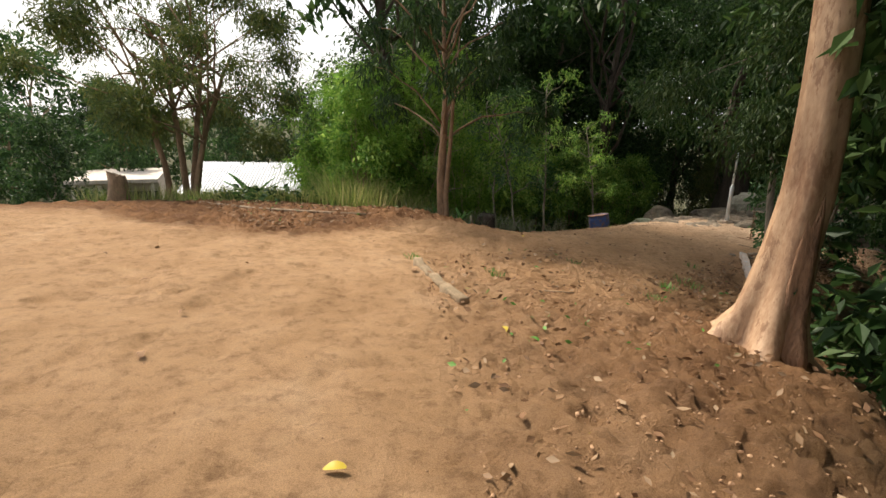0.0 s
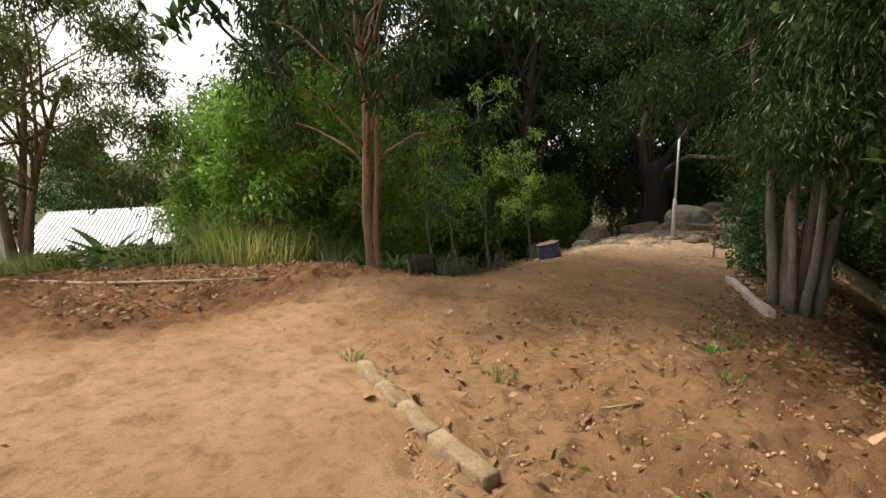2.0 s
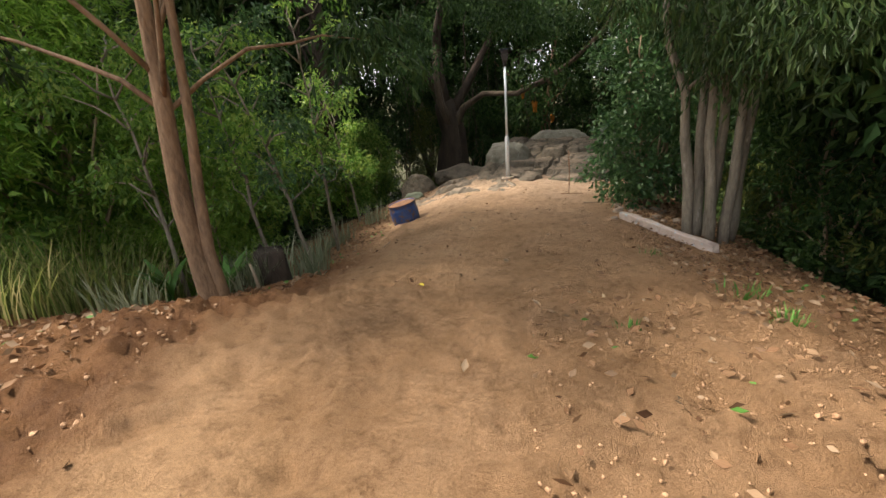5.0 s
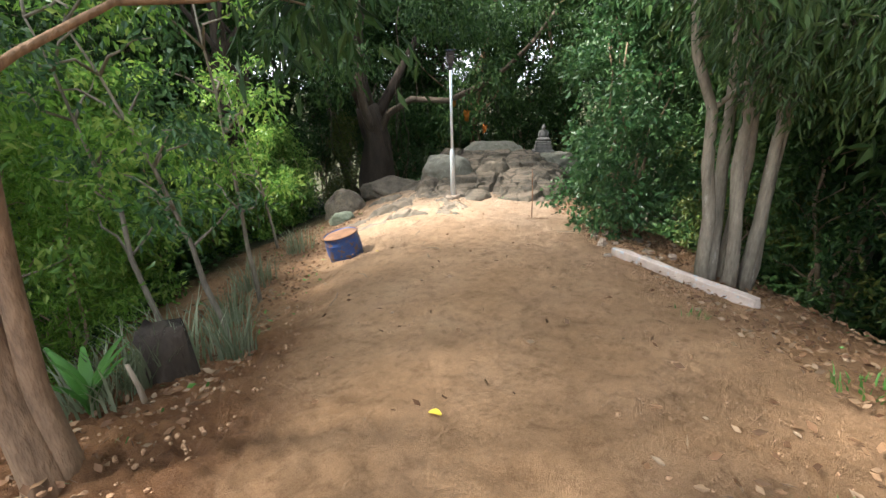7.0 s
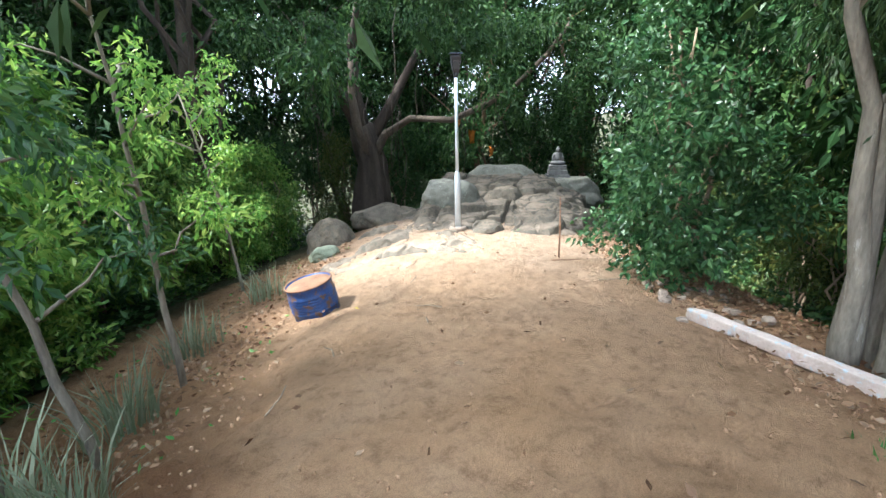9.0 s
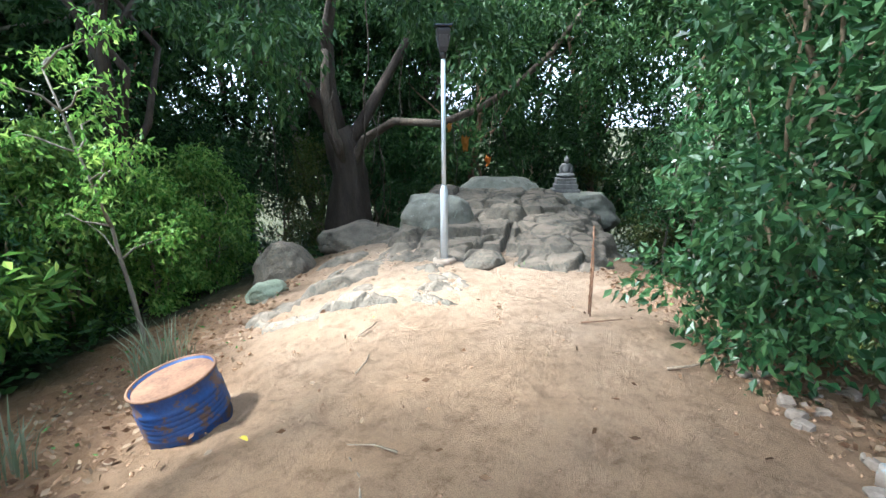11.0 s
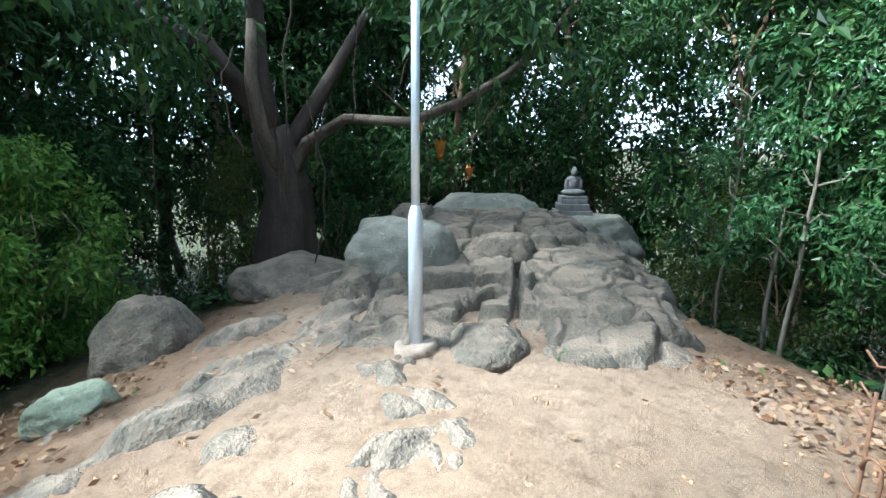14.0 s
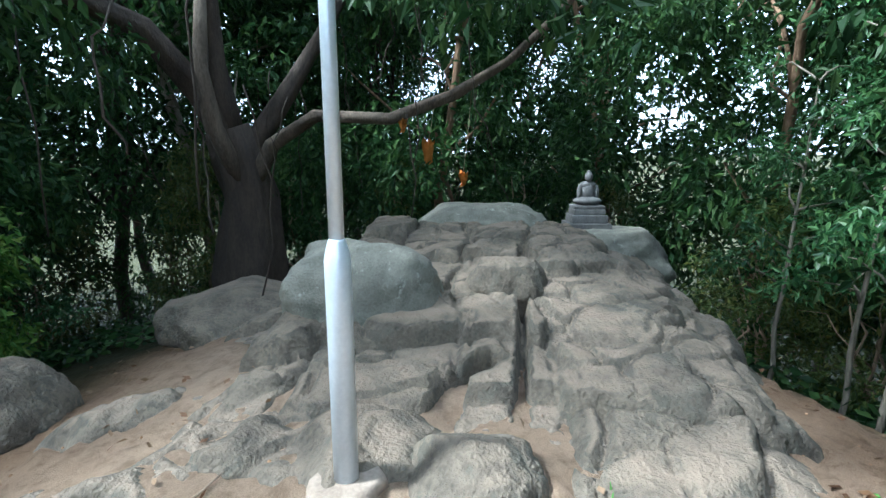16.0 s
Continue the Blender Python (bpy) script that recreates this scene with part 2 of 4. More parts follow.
def tube(bm, pts, radii, seg=10, rough=0.0, flute=0.0, lobes=5, cap=True, seed=0.0):
    """A tapered tube along points, with uneven bark-like section."""
    pts = [Vector(p) for p in pts]
    rings, side = [], None
    for i, p in enumerate(pts):
        d = (pts[min(i + 1, len(pts) - 1)] - pts[max(i - 1, 0)]).normalized()
        if side is None:
            side = d.orthogonal().normalized()
        side = (side - d * side.dot(d)).normalized()
        up = d.cross(side)
        ring = []
        for k in range(seg):
            a = 2 * math.pi * k / seg
            f = flute[i] if isinstance(flute, (list, tuple)) else flute
            r = radii[i] * (1 + f * math.cos(lobes * a + seed) + f * .5 * math.cos(2 * a + seed * 3))
            q = p + (side * math.cos(a) + up * math.sin(a)) * r
            if rough:
                q += (side * math.cos(a) + up * math.sin(a)) * noise.noise(q * (1.2 / max(.03, radii[i])) + Vector((seed, 0, 0))) * rough * radii[i]
            ring.append(bm.verts.new(q))
        rings.append(ring)
    for a, b in zip(rings, rings[1:]):
        for k in range(seg):
            bm.faces.new((a[k], a[(k + 1) % seg], b[(k + 1) % seg], b[k]))
    if cap:
        bm.faces.new(rings[0][::-1])
        bm.faces.new(rings[-1])
    return bm


def curve_pts(a, b, bend, n=7, rng=None, wob=0.0):
    """Points from a to b, bowed by the vector bend."""
    a, b, bend = Vector(a), Vector(b), Vector(bend)
    out = []
    for i in range(n):
        t = i / (n - 1)
        p = a.lerp(b, t) + bend * (4 * t * (1 - t))
        if rng is not None and 0 < i < n - 1:
            p += Vector(rng.normal(0, wob, 3))
        out.append(p)
    return out


def lathe(bm, prof, seg=32, at=(0, 0)):
    rings = [[bm.verts.new((at[0] + r * math.cos(2 * math.pi * k / seg), at[1] + r * math.sin(2 * math.pi * k / seg), z)) for k in range(seg)] for r, z in prof]
    for a, b in zip(rings, rings[1:]):
        for k in range(seg):
            bm.faces.new((a[k], a[(k + 1) % seg], b[(k + 1) % seg], b[k]))
    bm.faces.new(rings[0][::-1])
    bm.faces.new(rings[-1])
    return bm


def box(bm, size, at=(0, 0, 0), bevel=0.0, turn=None):
    m = Matrix.Translation(at) @ (turn or Matrix()) @ Matrix.Diagonal((*size, 1))
    made = bmesh.ops.create_cube(bm, size=1, matrix=m)
    if bevel:
        edges = list({e for v in made["verts"] for e in v.link_edges})
        bmesh.ops.bevel(bm, geom=edges, offset=bevel, segments=2, affect="EDGES", profile=.7)
    return bm


def leaves(name, points, ways, material, length=.1, width=.35, fold=.25, rng=None, curl=.15):
    """Folded kite-shaped leaves at points along ways, all in one mesh."""
    n = len(points)
    ways = ways / (np.linalg.norm(ways, axis=1, keepdims=True) + 1e-9)
    ref = rng.normal(size=(n, 3)) + np.array([0, 0, .8])
    side = np.cross(ways, ref)
    side /= np.linalg.norm(side, axis=1, keepdims=True) + 1e-9
    up = np.cross(side, ways)
    ln = length * rng.uniform(.6, 1.25, (n, 1))
    w = ln * width * .5
    mid = points + ways * ln * .45
    v = np.stack([points, mid + side * w + up * w * fold, points + ways * ln - up * ln * curl, mid - side * w + up * w * fold], 1).reshape(-1, 3)
    b = np.arange(n)[:, None] * 4
    f = np.concatenate([b + np.array([[0, 1, 2]]), b + np.array([[0, 2, 3]])], 0)
    return mesh_of(name, v, f, material)


def sprigs(clumps, count, per, rng, spread=.16, droop=.2, shell=.55):
    """Leaf places in sprigs, spread through ellipsoid clumps (centre, radii), thicker to the outside."""
    vol = np.array([max(.02, c[1][0] * c[1][1] * c[1][2]) ** .72 for c in clumps])
    pick = rng.choice(len(clumps), count, p=vol / vol.sum())
    cen = np.array([c[0] for c in clumps])[pick]
    rad = np.array([c[1] for c in clumps])[pick]
    d = rng.normal(size=(count, 3))
    d /= np.linalg.norm(d, axis=1, keepdims=True)
    r = (shell + (1 - shell) * rng.random((count, 1))) * rng.uniform(.75, 1.12, (count, 1))
    base = cen + d * r * rad
    way = d * .8 + rng.normal(0, .55, (count, 3)) + np.array([0, 0, -droop])
    way /= np.linalg.norm(way, axis=1, keepdims=True)
    s = rng.random((count, per, 1)) * spread * 2 - spread
    pts = base[:, None] + way[:, None] * s + rng.normal(0, spread * .28, (count, per, 3))
    lw = way[:, None] * .7 + rng.normal(0, .6, (count, per, 3)) + np.array([0, 0, -droop])
    return pts.reshape(-1, 3), lw.reshape(-1, 3)


def tree(name, label, category, at, trunk_pts, trunk_r, limbs, clumps, count, per, bark, leaf, length, width, seed, spread=.2, droop=.3, group="", seg=10, flute=0.0, shell=.5, rough=.35):
    """A tree or shrub: trunk, one mesh of each main limb, and a crown of single leaves."""
    rng = np.random.default_rng(seed)
    t = thing(name, at, label, category, group)
    bm = bmesh.new()
    tube(bm, trunk_pts, trunk_r, seg, rough, flute, seed=seed)
    part("trunk", bm, bark, t)
    for pts, r0, r1 in limbs:
        bm = bmesh.new()
        k = len(pts)
        tube(bm, pts, [r0 + (r1 - r0) * i / (k - 1) for i in range(k)], 7, rough, seed=seed + 1)
        part("limb", bm, bark, t)
    p, w = sprigs(clumps, count, per, rng, spread, droop, shell)
    part("crown", leaves("crown", p, w, leaf, length, width, rng=rng), leaf, t)
    return t


def make_crown_tree(name, label, h, spreadr, n_clumps, count, per, bark, leaf, length, width, seed, low=.25, r0=.12, droop=.3, at=(0, 0, -50), stems=1, category="tree", group="", spread=.22, clump=.32):
    """A whole tree from its height and crown radius."""
    rng = np.random.default_rng(seed)
    clumps, limbs = [], []
    top = Vector((rng.normal(0, .06) * h, rng.normal(0, .06) * h, h * .86))
    trunk = curve_pts((0, 0, -.3), top, (rng.normal(0, .04) * h, rng.normal(0, .04) * h, 0), 9, rng, .012 * h)
    radii = [r0 * (1.25 if i == 0 else 1 - .09 * i) for i in range(9)]
    for i in range(n_clumps):
        f = (i + .5) / n_clumps
        z = h * (low + (1 - low) * f)
        a = i * 2.4 + rng.normal(0, .4)
        reach = spreadr * (math.sin(math.pi * min(1, .18 + .8 * f)) ** .7) * rng.uniform(.35, .95)
        c = (math.cos(a) * reach, math.sin(a) * reach, z)
        s = spreadr * clump * rng.uniform(.75, 1.3)
        clumps.append((c, (s, s, s * .72)))
        if i % 2 == 0:
            k = min(7, max(2, int(8 * f * .8) + 1))
            limbs.append((curve_pts(trunk[k], c, (0, 0, .08 * h * rng.uniform(-.4, 1)), 6, rng, .02 * h), r0 * .42 * (1.1 - f * .6), r0 * .1))
    for s in range(stems - 1):
        a = rng.uniform(0, 6.3)
        limbs.append((curve_pts((.12 * math.cos(a), .12 * math.sin(a), -.2), (math.cos(a) * spreadr * .5, math.sin(a) * spreadr * .5, h * .75), (0, 0, 0), 8, rng, .02 * h), r0 * .8, r0 * .25))
    return tree(name, label, category, at, trunk, radii, limbs, clumps, count, per, bark, leaf, length, width, seed, spread, droop, group)


def soft_step(v, k):
    return k * math.log1p(math.exp(max(-40, min(40, v / k))))


def gate(v):
    return 1 / (1 + math.exp(max(-40, min(40, -v))))


def height(x, y):
    """The ground: a sandy shoulder that runs down along a spur, with banks on both sides."""
    u, p = (x + .3) * .75 + (y - 6) * .66, (x + .3) * .66 - (y - 6) * .75
    w = gate((u - 3.2) / .7)
    z = .2 - .062 * soft_step(u, .8) - .08 * (soft_step(u - .5, .4) - soft_step(u - 3.2, .5)) + .09 * soft_step(-u - .3, .4) - .12 * soft_step(-u - 4, 1)
    fall = w * .36 * soft_step(-p - .75, .25) + .12 * soft_step(p - .9, .3) * gate((u - 1) / .5) + .16 * soft_step(p - 3.4 - 1.8 * gate((.5 - u) / .5), .3) + .5 * soft_step(p - 3.3 - 1.2 * gate((2.4 - u) / .3), .15)
    fall += (1 - w) * .15 * soft_step(-p - 4.6, .5) + .3 * soft_step(-p - 9, 1) + .22 * soft_step(u - 13, .8)
    z += .24 * math.exp(-((x + .75) ** 2) / 1.8 - ((y - 8.05) ** 2) / .4)
    return z - 4 * (1 - math.exp(-fall / 4))


def along(u, p):
    """World x, y of a place u along the spur and p to its right."""
    return -.3 + .7516 * u + .6614 * p, 6 + .6614 * u - .7516 * p


def spur(x, y):
    return (x + .3) * .75 + (y - 6) * .66, (x + .3) * .66 - (y - 6) * .75


# ---------------------------------------------------------------- ground
def build_ground():
    def axis(lo, hi, step, n_out):
        core = np.arange(lo, hi, step)
        g = np.cumsum(step * 1.13 ** np.arange(1, n_out))
        return np.concatenate([lo - g[::-1], core, core[-1] + g])
    xs, ys = axis(-5.0, 9.5, .045, 74), axis(-.5, 13.5, .045, 74)
    nx, ny = len(xs), len(ys)
    verts, soil, wild, pale = [], [], [], []
    for y in ys:
        for x in xs:
            u, p = spur(x, y)
            z = height(x, y)
            near = abs(x - 2) < 12 and abs(y - 6) < 12
            s = wd = pl = 0.0
            if near:
                q = Vector((x, y, 0))
                kq = (x + .3) * .99 + (y - 5.2) * .1
                edge = noise.noise(q * .9) * .5 + noise.noise(q * 3.1) * .18
                # red leaf bed by the young tree and scuffed earth beside the kerb
                bed = gate((-p - 1.25 + edge * .5) / .1) * gate((u + 2.0 + edge - (p + 1.3) * .55) / .15) * gate((4.2 - u) / .4)
                scuff = .32 * gate((kq - .12 + edge * .4) / .12) * gate((2.6 - u + edge) / .4) * gate((u + 5.5) / .6)
                bank = .6 * gate((-p - 1.6 + edge) / .2) * gate((u - 3.6) / .4) + .55 * gate((p - 2.5 + edge) / .3) * gate((kq - .9 + edge) / .3)
                s = min(1, bed + scuff + bank)
                pl = gate((u - 7.0 + edge) / 1.0) * gate((p + 2.6 + edge) / .4)
                wd = gate((-p - 4.3 + edge) / .3) * gate((u - 1.5) / .5) + gate((p - 3.5 + edge * .6 - 1.2 * gate((2.4 - u) / .3)) / .2) + gate((u - 10.8 + edge) / .4) * gate((-p - 2.2) / .3) + gate((-p - 5.2 + edge + .35 * min(u, 0)) / .3)
                rough = .013 + .055 * s + .05 * scuff
                z += noise.noise(q * 1.7) * .03 + noise.noise(q * 5.5) * rough + noise.noise(q * 13.0) * rough * .9 + noise.noise(q * 24.0) * rough * .6
                # scuffs and footprints
                pit = noise.noise(q * 4.2 + Vector((9, 3, 0)))
                if pit > .25:
                    z -= (pit - .25) * .12
            else:
                wd = 1.0
            verts.append((x, y, z))
            soil.append(s)
            pale.append(pl)
            wild.append(min(1, wd))
    i = np.arange(nx * ny).reshape(ny, nx)
    f = np.stack([i[:-1, :-1], i[:-1, 1:], i[1:, 1:], i[1:, :-1]], -1).reshape(-1, 4)
    me = mesh_of("ground", verts, f, M_GROUND, True)
    for key, vals in (("soil", soil), ("wild", wild), ("pale", pale)):
        me.attributes.new(key, "FLOAT", "POINT").data.foreach_set("value", vals)
    return tagged(new("ground", me), "sandy orange earth with red leaf-strewn banks", "ground", kind="structure")


build_ground()


# ---------------------------------------------------------------- rock outcrop
def fissure(a, b, pts, width, depth):
    """Depth of an open joint that runs along a polyline in the outcrop's own plan."""
    best = 9.0
    for (a0, b0), (a1, b1) in zip(pts, pts[1:]):
        da, db = a1 - a0, b1 - b0
        t = max(0, min(1, ((a - a0) * da + (b - b0) * db) / (da * da + db * db)))
        best = min(best, math.hypot(a - a0 - t * da, b - b0 - t * db))
    return depth * max(0, 1 - best / width) ** .6


STRIPS = [-4.6, -3.6, -2.9, -2.05, -1.5, -.75, -.02, .85, 1.4, 2.2, 3.4]


def joint_cell(a, b):
    """The block of bedrock under a place: its key, its middle, and the distances to its long and cross joints."""
    k = 0
    while k < len(STRIPS) - 2 and b > STRIPS[k + 1]:
        k += 1
    lo, hi = STRIPS[k], STRIPS[k + 1]
    span = .62 + .3 * ((k * 37) % 5) / 4
    q = a / span + (k * .618) % 1
    j = math.floor(q)
    return (k, j), ((j + .5 - (k * .618) % 1) * span, (lo + hi) / 2), min(b - lo, hi - b), min(q - j, j + 1 - q) * span


def outcrop_height(x, y):
    """A low dome of bedrock, split by long joints and cross joints into worn blocks that step up from the sand."""
    a, b = (x - 10.2) * .82 + (y - 13.1) * .57, (x - 10.2) * .57 - (y - 13.1) * .82
    g = height(x, y)
    v = Vector((a, b, 0))
    wa = a + .30 * noise.noise(v * 1.1 + Vector((7, 0, 0))) + .07 * noise.noise(v * 3.7)
    wb = b - .12 * (a + 1) + .34 * noise.noise(v * .9 + Vector((0, 11, 0))) + .07 * noise.noise(v * 3.3 + Vector((5, 0, 3)))
    key, (ca, cb), d1, d2 = joint_cell(wa, wb)
    r = Vector((key[0] * 12.7 + .37, key[1] * 7.3 + .61, 2.2))
    h0, t0, t1, open_ = (noise.noise(r + Vector((0, 0, 3.1 * n))) for n in range(4))

    def rim_of(p, q):
        return math.hypot(p / 4.0, q / (3.3 if q < 0 else 2.25 + .25 * max(0, p)))
    rim = .7 * rim_of(ca, cb + .12 * (ca + 1)) + .3 * rim_of(a, b) + noise.noise(v * .8 + Vector((0, 0, 3))) * .10
    rise = 1 - min(1, max(0, (rim - .62) / .24))
    rise = rise * rise * (3 - 2 * rise)
    top = -.60 + .085 * (a + 2.2) - .5 * max(0, -b - 1.8) - .4 * max(0, b - .9)
    top += .13 * h0 + .16 * t0 * (wa - ca) + .16 * t1 * (wb - cb)
    # rounded shoulders and thin dark joints, some of them wide open
    top -= .04 * math.exp(-d1 / .04) + .05 * math.exp(-d2 / .045)
    top -= (.03 + .25 * max(0, open_)) * max(0, 1 - d1 / .026) + (.05 + .16 * max(0, -open_)) * max(0, 1 - d2 / .024)
    far, _ = noise.voronoi(Vector((wa * 2.1, wb * 2.6, .4)))
    top -= .05 * max(0, 1 - (far[1] - far[0]) / .07) + .03 * far[0]
    layer = top / .12 + noise.noise(v * 1.3) * .5
    top = .12 * (math.floor(layer) + min(1, max(0, (layer - math.floor(layer) - .3) / .4)) - noise.noise(v * 1.3) * .5) * .5 + top * .5
    top += noise.noise(v * 3) * .035 + noise.noise(v * 8) * .018 + noise.noise(v * 21) * .008
    top -= fissure(a, b, ((-2.75, -.98), (-2.3, -.82), (-1.75, -.66), (-1.5, -.42)), .085, .34)
    top -= fissure(a, b, ((-2.2, -.36), (-1.2, -.2), (-.2, -.06), (.9, .1)), .04, .26)
    top -= fissure(a, b, ((-2.9, -2.0), (-2.0, -1.62), (-1.2, -1.55)), .05, .16)
    z = (g - .12) + (max(top, g - .1) - g + .12) * rise
    # low worn ledges that break through the sand on the near side
    side = gate((a + 4.6) / .1) * gate((-1.1 - a) / .2) * gate((-.75 - b + .25 * noise.noise(v * 1.4)) / .12) * gate((b + 3.4) / .2)
    lump = .30 * noise.noise(v * 1.5 + Vector((2, 4, 9))) + .14 * noise.noise(v * 3.6 + Vector((1, 8, 0))) - .03
    lump = min(lump, .10 + .1 * lump) - .05 * max(0, 1 - (far[1] - far[0]) / .10)
    return max(z, g - .12 + (.12 + lump + .03 * noise.noise(v * 6.5) + .014 * noise.noise(v * 15)) * side)


def build_outcrop():
    aa, bb = np.arange(-4.6, 4.3, .026), np.arange(-4.2, 3.1, .026)
    verts = []
    for a in aa:
        for b in bb:
            x, y = 10.2 + .82 * a + .57 * b, 13.1 + .57 * a - .82 * b
            verts.append((x, y, outcrop_height(x, y)))
    i = np.arange(len(aa) * len(bb)).reshape(len(aa), len(bb))
    f = np.stack([i[:-1, :-1], i[:-1, 1:], i[1:, 1:], i[1:, :-1]], -1).reshape(-1, 4)
    return tagged(new("rock_outcrop", mesh_of("rock_outcrop", verts, f, M_ROCK, True)), "low dome of jointed weathered bedrock dusted with sand", "rock")


outcrop = build_outcrop()


def boulder(label, at, size, turn=0, material=None, seed=1, flat=.0, tilt=0, name="boulder", parent=None):
    """A worn, faceted boulder set into the ground."""
    bm = bmesh.new()
    bmesh.ops.create_icosphere(bm, subdivisions=5, radius=1)
    rng = np.random.default_rng(seed)
    planes = [(Vector(rng.normal(size=3)).normalized(), rng.uniform(.68, .93)) for _ in range(9)]
    if flat:
        planes.append((Vector((0.05, .02, 1)).normalized(), flat))
    for v in bm.verts:
        q = v.co.copy()
        for nrm, dist in planes:
            over = q.dot(nrm) - dist
            if over > 0:
                q -= nrm * over * .85
        q *= 1 + .10 * noise.noise(q * 1.6 + Vector((seed, 0, 0))) + .035 * noise.noise(q * 6 + Vector((0, seed, 0))) + .02 * noise.noise(q * 16)
        cell, _ = noise.voronoi(q * 1.9 + Vector((seed, seed, 0)))
        q *= 1 - .03 * max(0, 1 - (cell[1] - cell[0]) / .06) + .015 * math.sin(cell[0] * 6) + .025 * noise.noise(q * 3.5)
        v.co = Vector((q.x * size[0], q.y * size[1], q.z * size[2]))
    me = bpy.data.meshes.new(name)
    bm.to_mesh(me)
    bm.free()
    me.materials.append(material or M_ROCK)
    me.polygons.foreach_set("use_smooth", [True] * len(me.polygons))
    ob = new(name, me)
    ob.matrix_basis = pose(*at, 0, tilt, turn)
    if parent:
        ob.parent = parent
        return ob
    return tagged(ob, label, "rock", "boulders on the outcrop")


boulder("large rounded grey boulder with pale lichen", (8.88, 13.89, -.48), (.55, .68, .50), 35, M_LICHEN, 3)
boulder("squared block of cracked bedrock with a flat top", (10.0, 13.2, -.66), (.44, .40, .46), 35, M_ROCK, 8, .75, name="block", parent=outcrop)
boulder("long grey boulder lying behind the outcrop", (12.2, 14.9, -.52), (.75, 1.15, .5), 35, M_LICHEN, 12, .8)
boulder("grey boulder under the seated statue with pale patches", (13.2, 13.35, -.85), (1.0, 1.15, .50), 30, M_LICHEN, 15, .82)
boulder("dark rounded boulder at the edge of the clearing", (6.9, 15.35, -1.2), (.52, .52, .50), 20, M_ROCK, 21)
boulder("flat dusty boulder sloping beside the fig tree", (9.35, 16.1, -1.25), (.9, .95, .5), 30, M_ROCK, 24)
boulder("small mossy green stone on the bank", (6.0, 14.35, -1.08), (.30, .26, .2), 40, M_MOSSY, 27, .7, name="stone")
boulder("rounded stone at the foot of the lamp post", (7.75, 12.15, -.68), (.36, .30, .19), 10, M_ROCK, 31)
boulder("low ledge of worn rock in the sand", (6.75, 12.05, -.69), (.22, .17, .12), 60, M_ROCK, 33, name="stone")
boulder("low ledge of worn rock in the sand", (6.05, 12.5, -.73), (.26, .18, .12), 20, M_ROCK, 35, name="stone")
boulder("low ledge of worn rock in the sand", (6.6, 13.0, -.75), (.4, .26, .13), 50, M_ROCK, 36, name="stone")


# ---------------------------------------------------------------- statue on its plinth
def statue(at, turn):
    bm = bmesh.new()

    def blob(c, r):
        bmesh.ops.create_uvsphere(bm, u_segments=20, v_segments=12, radius=1, matrix=Matrix.Translation(c) @ Matrix.Diagonal((*r, 1)))
    blob((0, 0, .09), (.29, .19, .09))       # folded base
    blob((0, .02, .28), (.145, .105, .20))   # upper body
    blob((0, .02, .40), (.175, .085, .085))  # shoulders
    blob((-.17, 0, .26), (.05, .06, .16))
    blob((.17, 0, .26), (.05, .06, .16))
    blob((0, -.01, .565), (.078, .085, .10))
    blob((0, 0, .665), (.038, .04, .035))
    box(bm, (.62, .42, .07), (0, 0, -.03), .015)
    me = bpy.data.meshes.new("statue")
    bm.to_mesh(me)
    bm.free()
    me.materials.append(M_STATUE)
    me.polygons.foreach_set("use_smooth", [True] * len(me.polygons))
    ob = new("statue", me)
    ob.matrix_basis = pose(*at, 0, 0, turn)
    return tagged(ob, "small grey stone seated statue on a plinth", "statue")


statue((13.24, 13.6, -.12), -55).scale = (.72, .72, .72)
plinth = thing("plinth", (13.24, 13.6, -.52), "stepped grey stone plinth carrying the statue", "plinth", turn=-55)
plinth.scale = (.64, .64, 1.3)
for sx, sy, z0, hh in ((.95, .75, 0, .12), (.80, .62, .12, .09), (.70, .52, .21, .06)):
    part("tier", box(bmesh.new(), (sx, sy, hh), (0, 0, z0 + hh / 2), .02), M_STATUE, plinth, smooth=False)


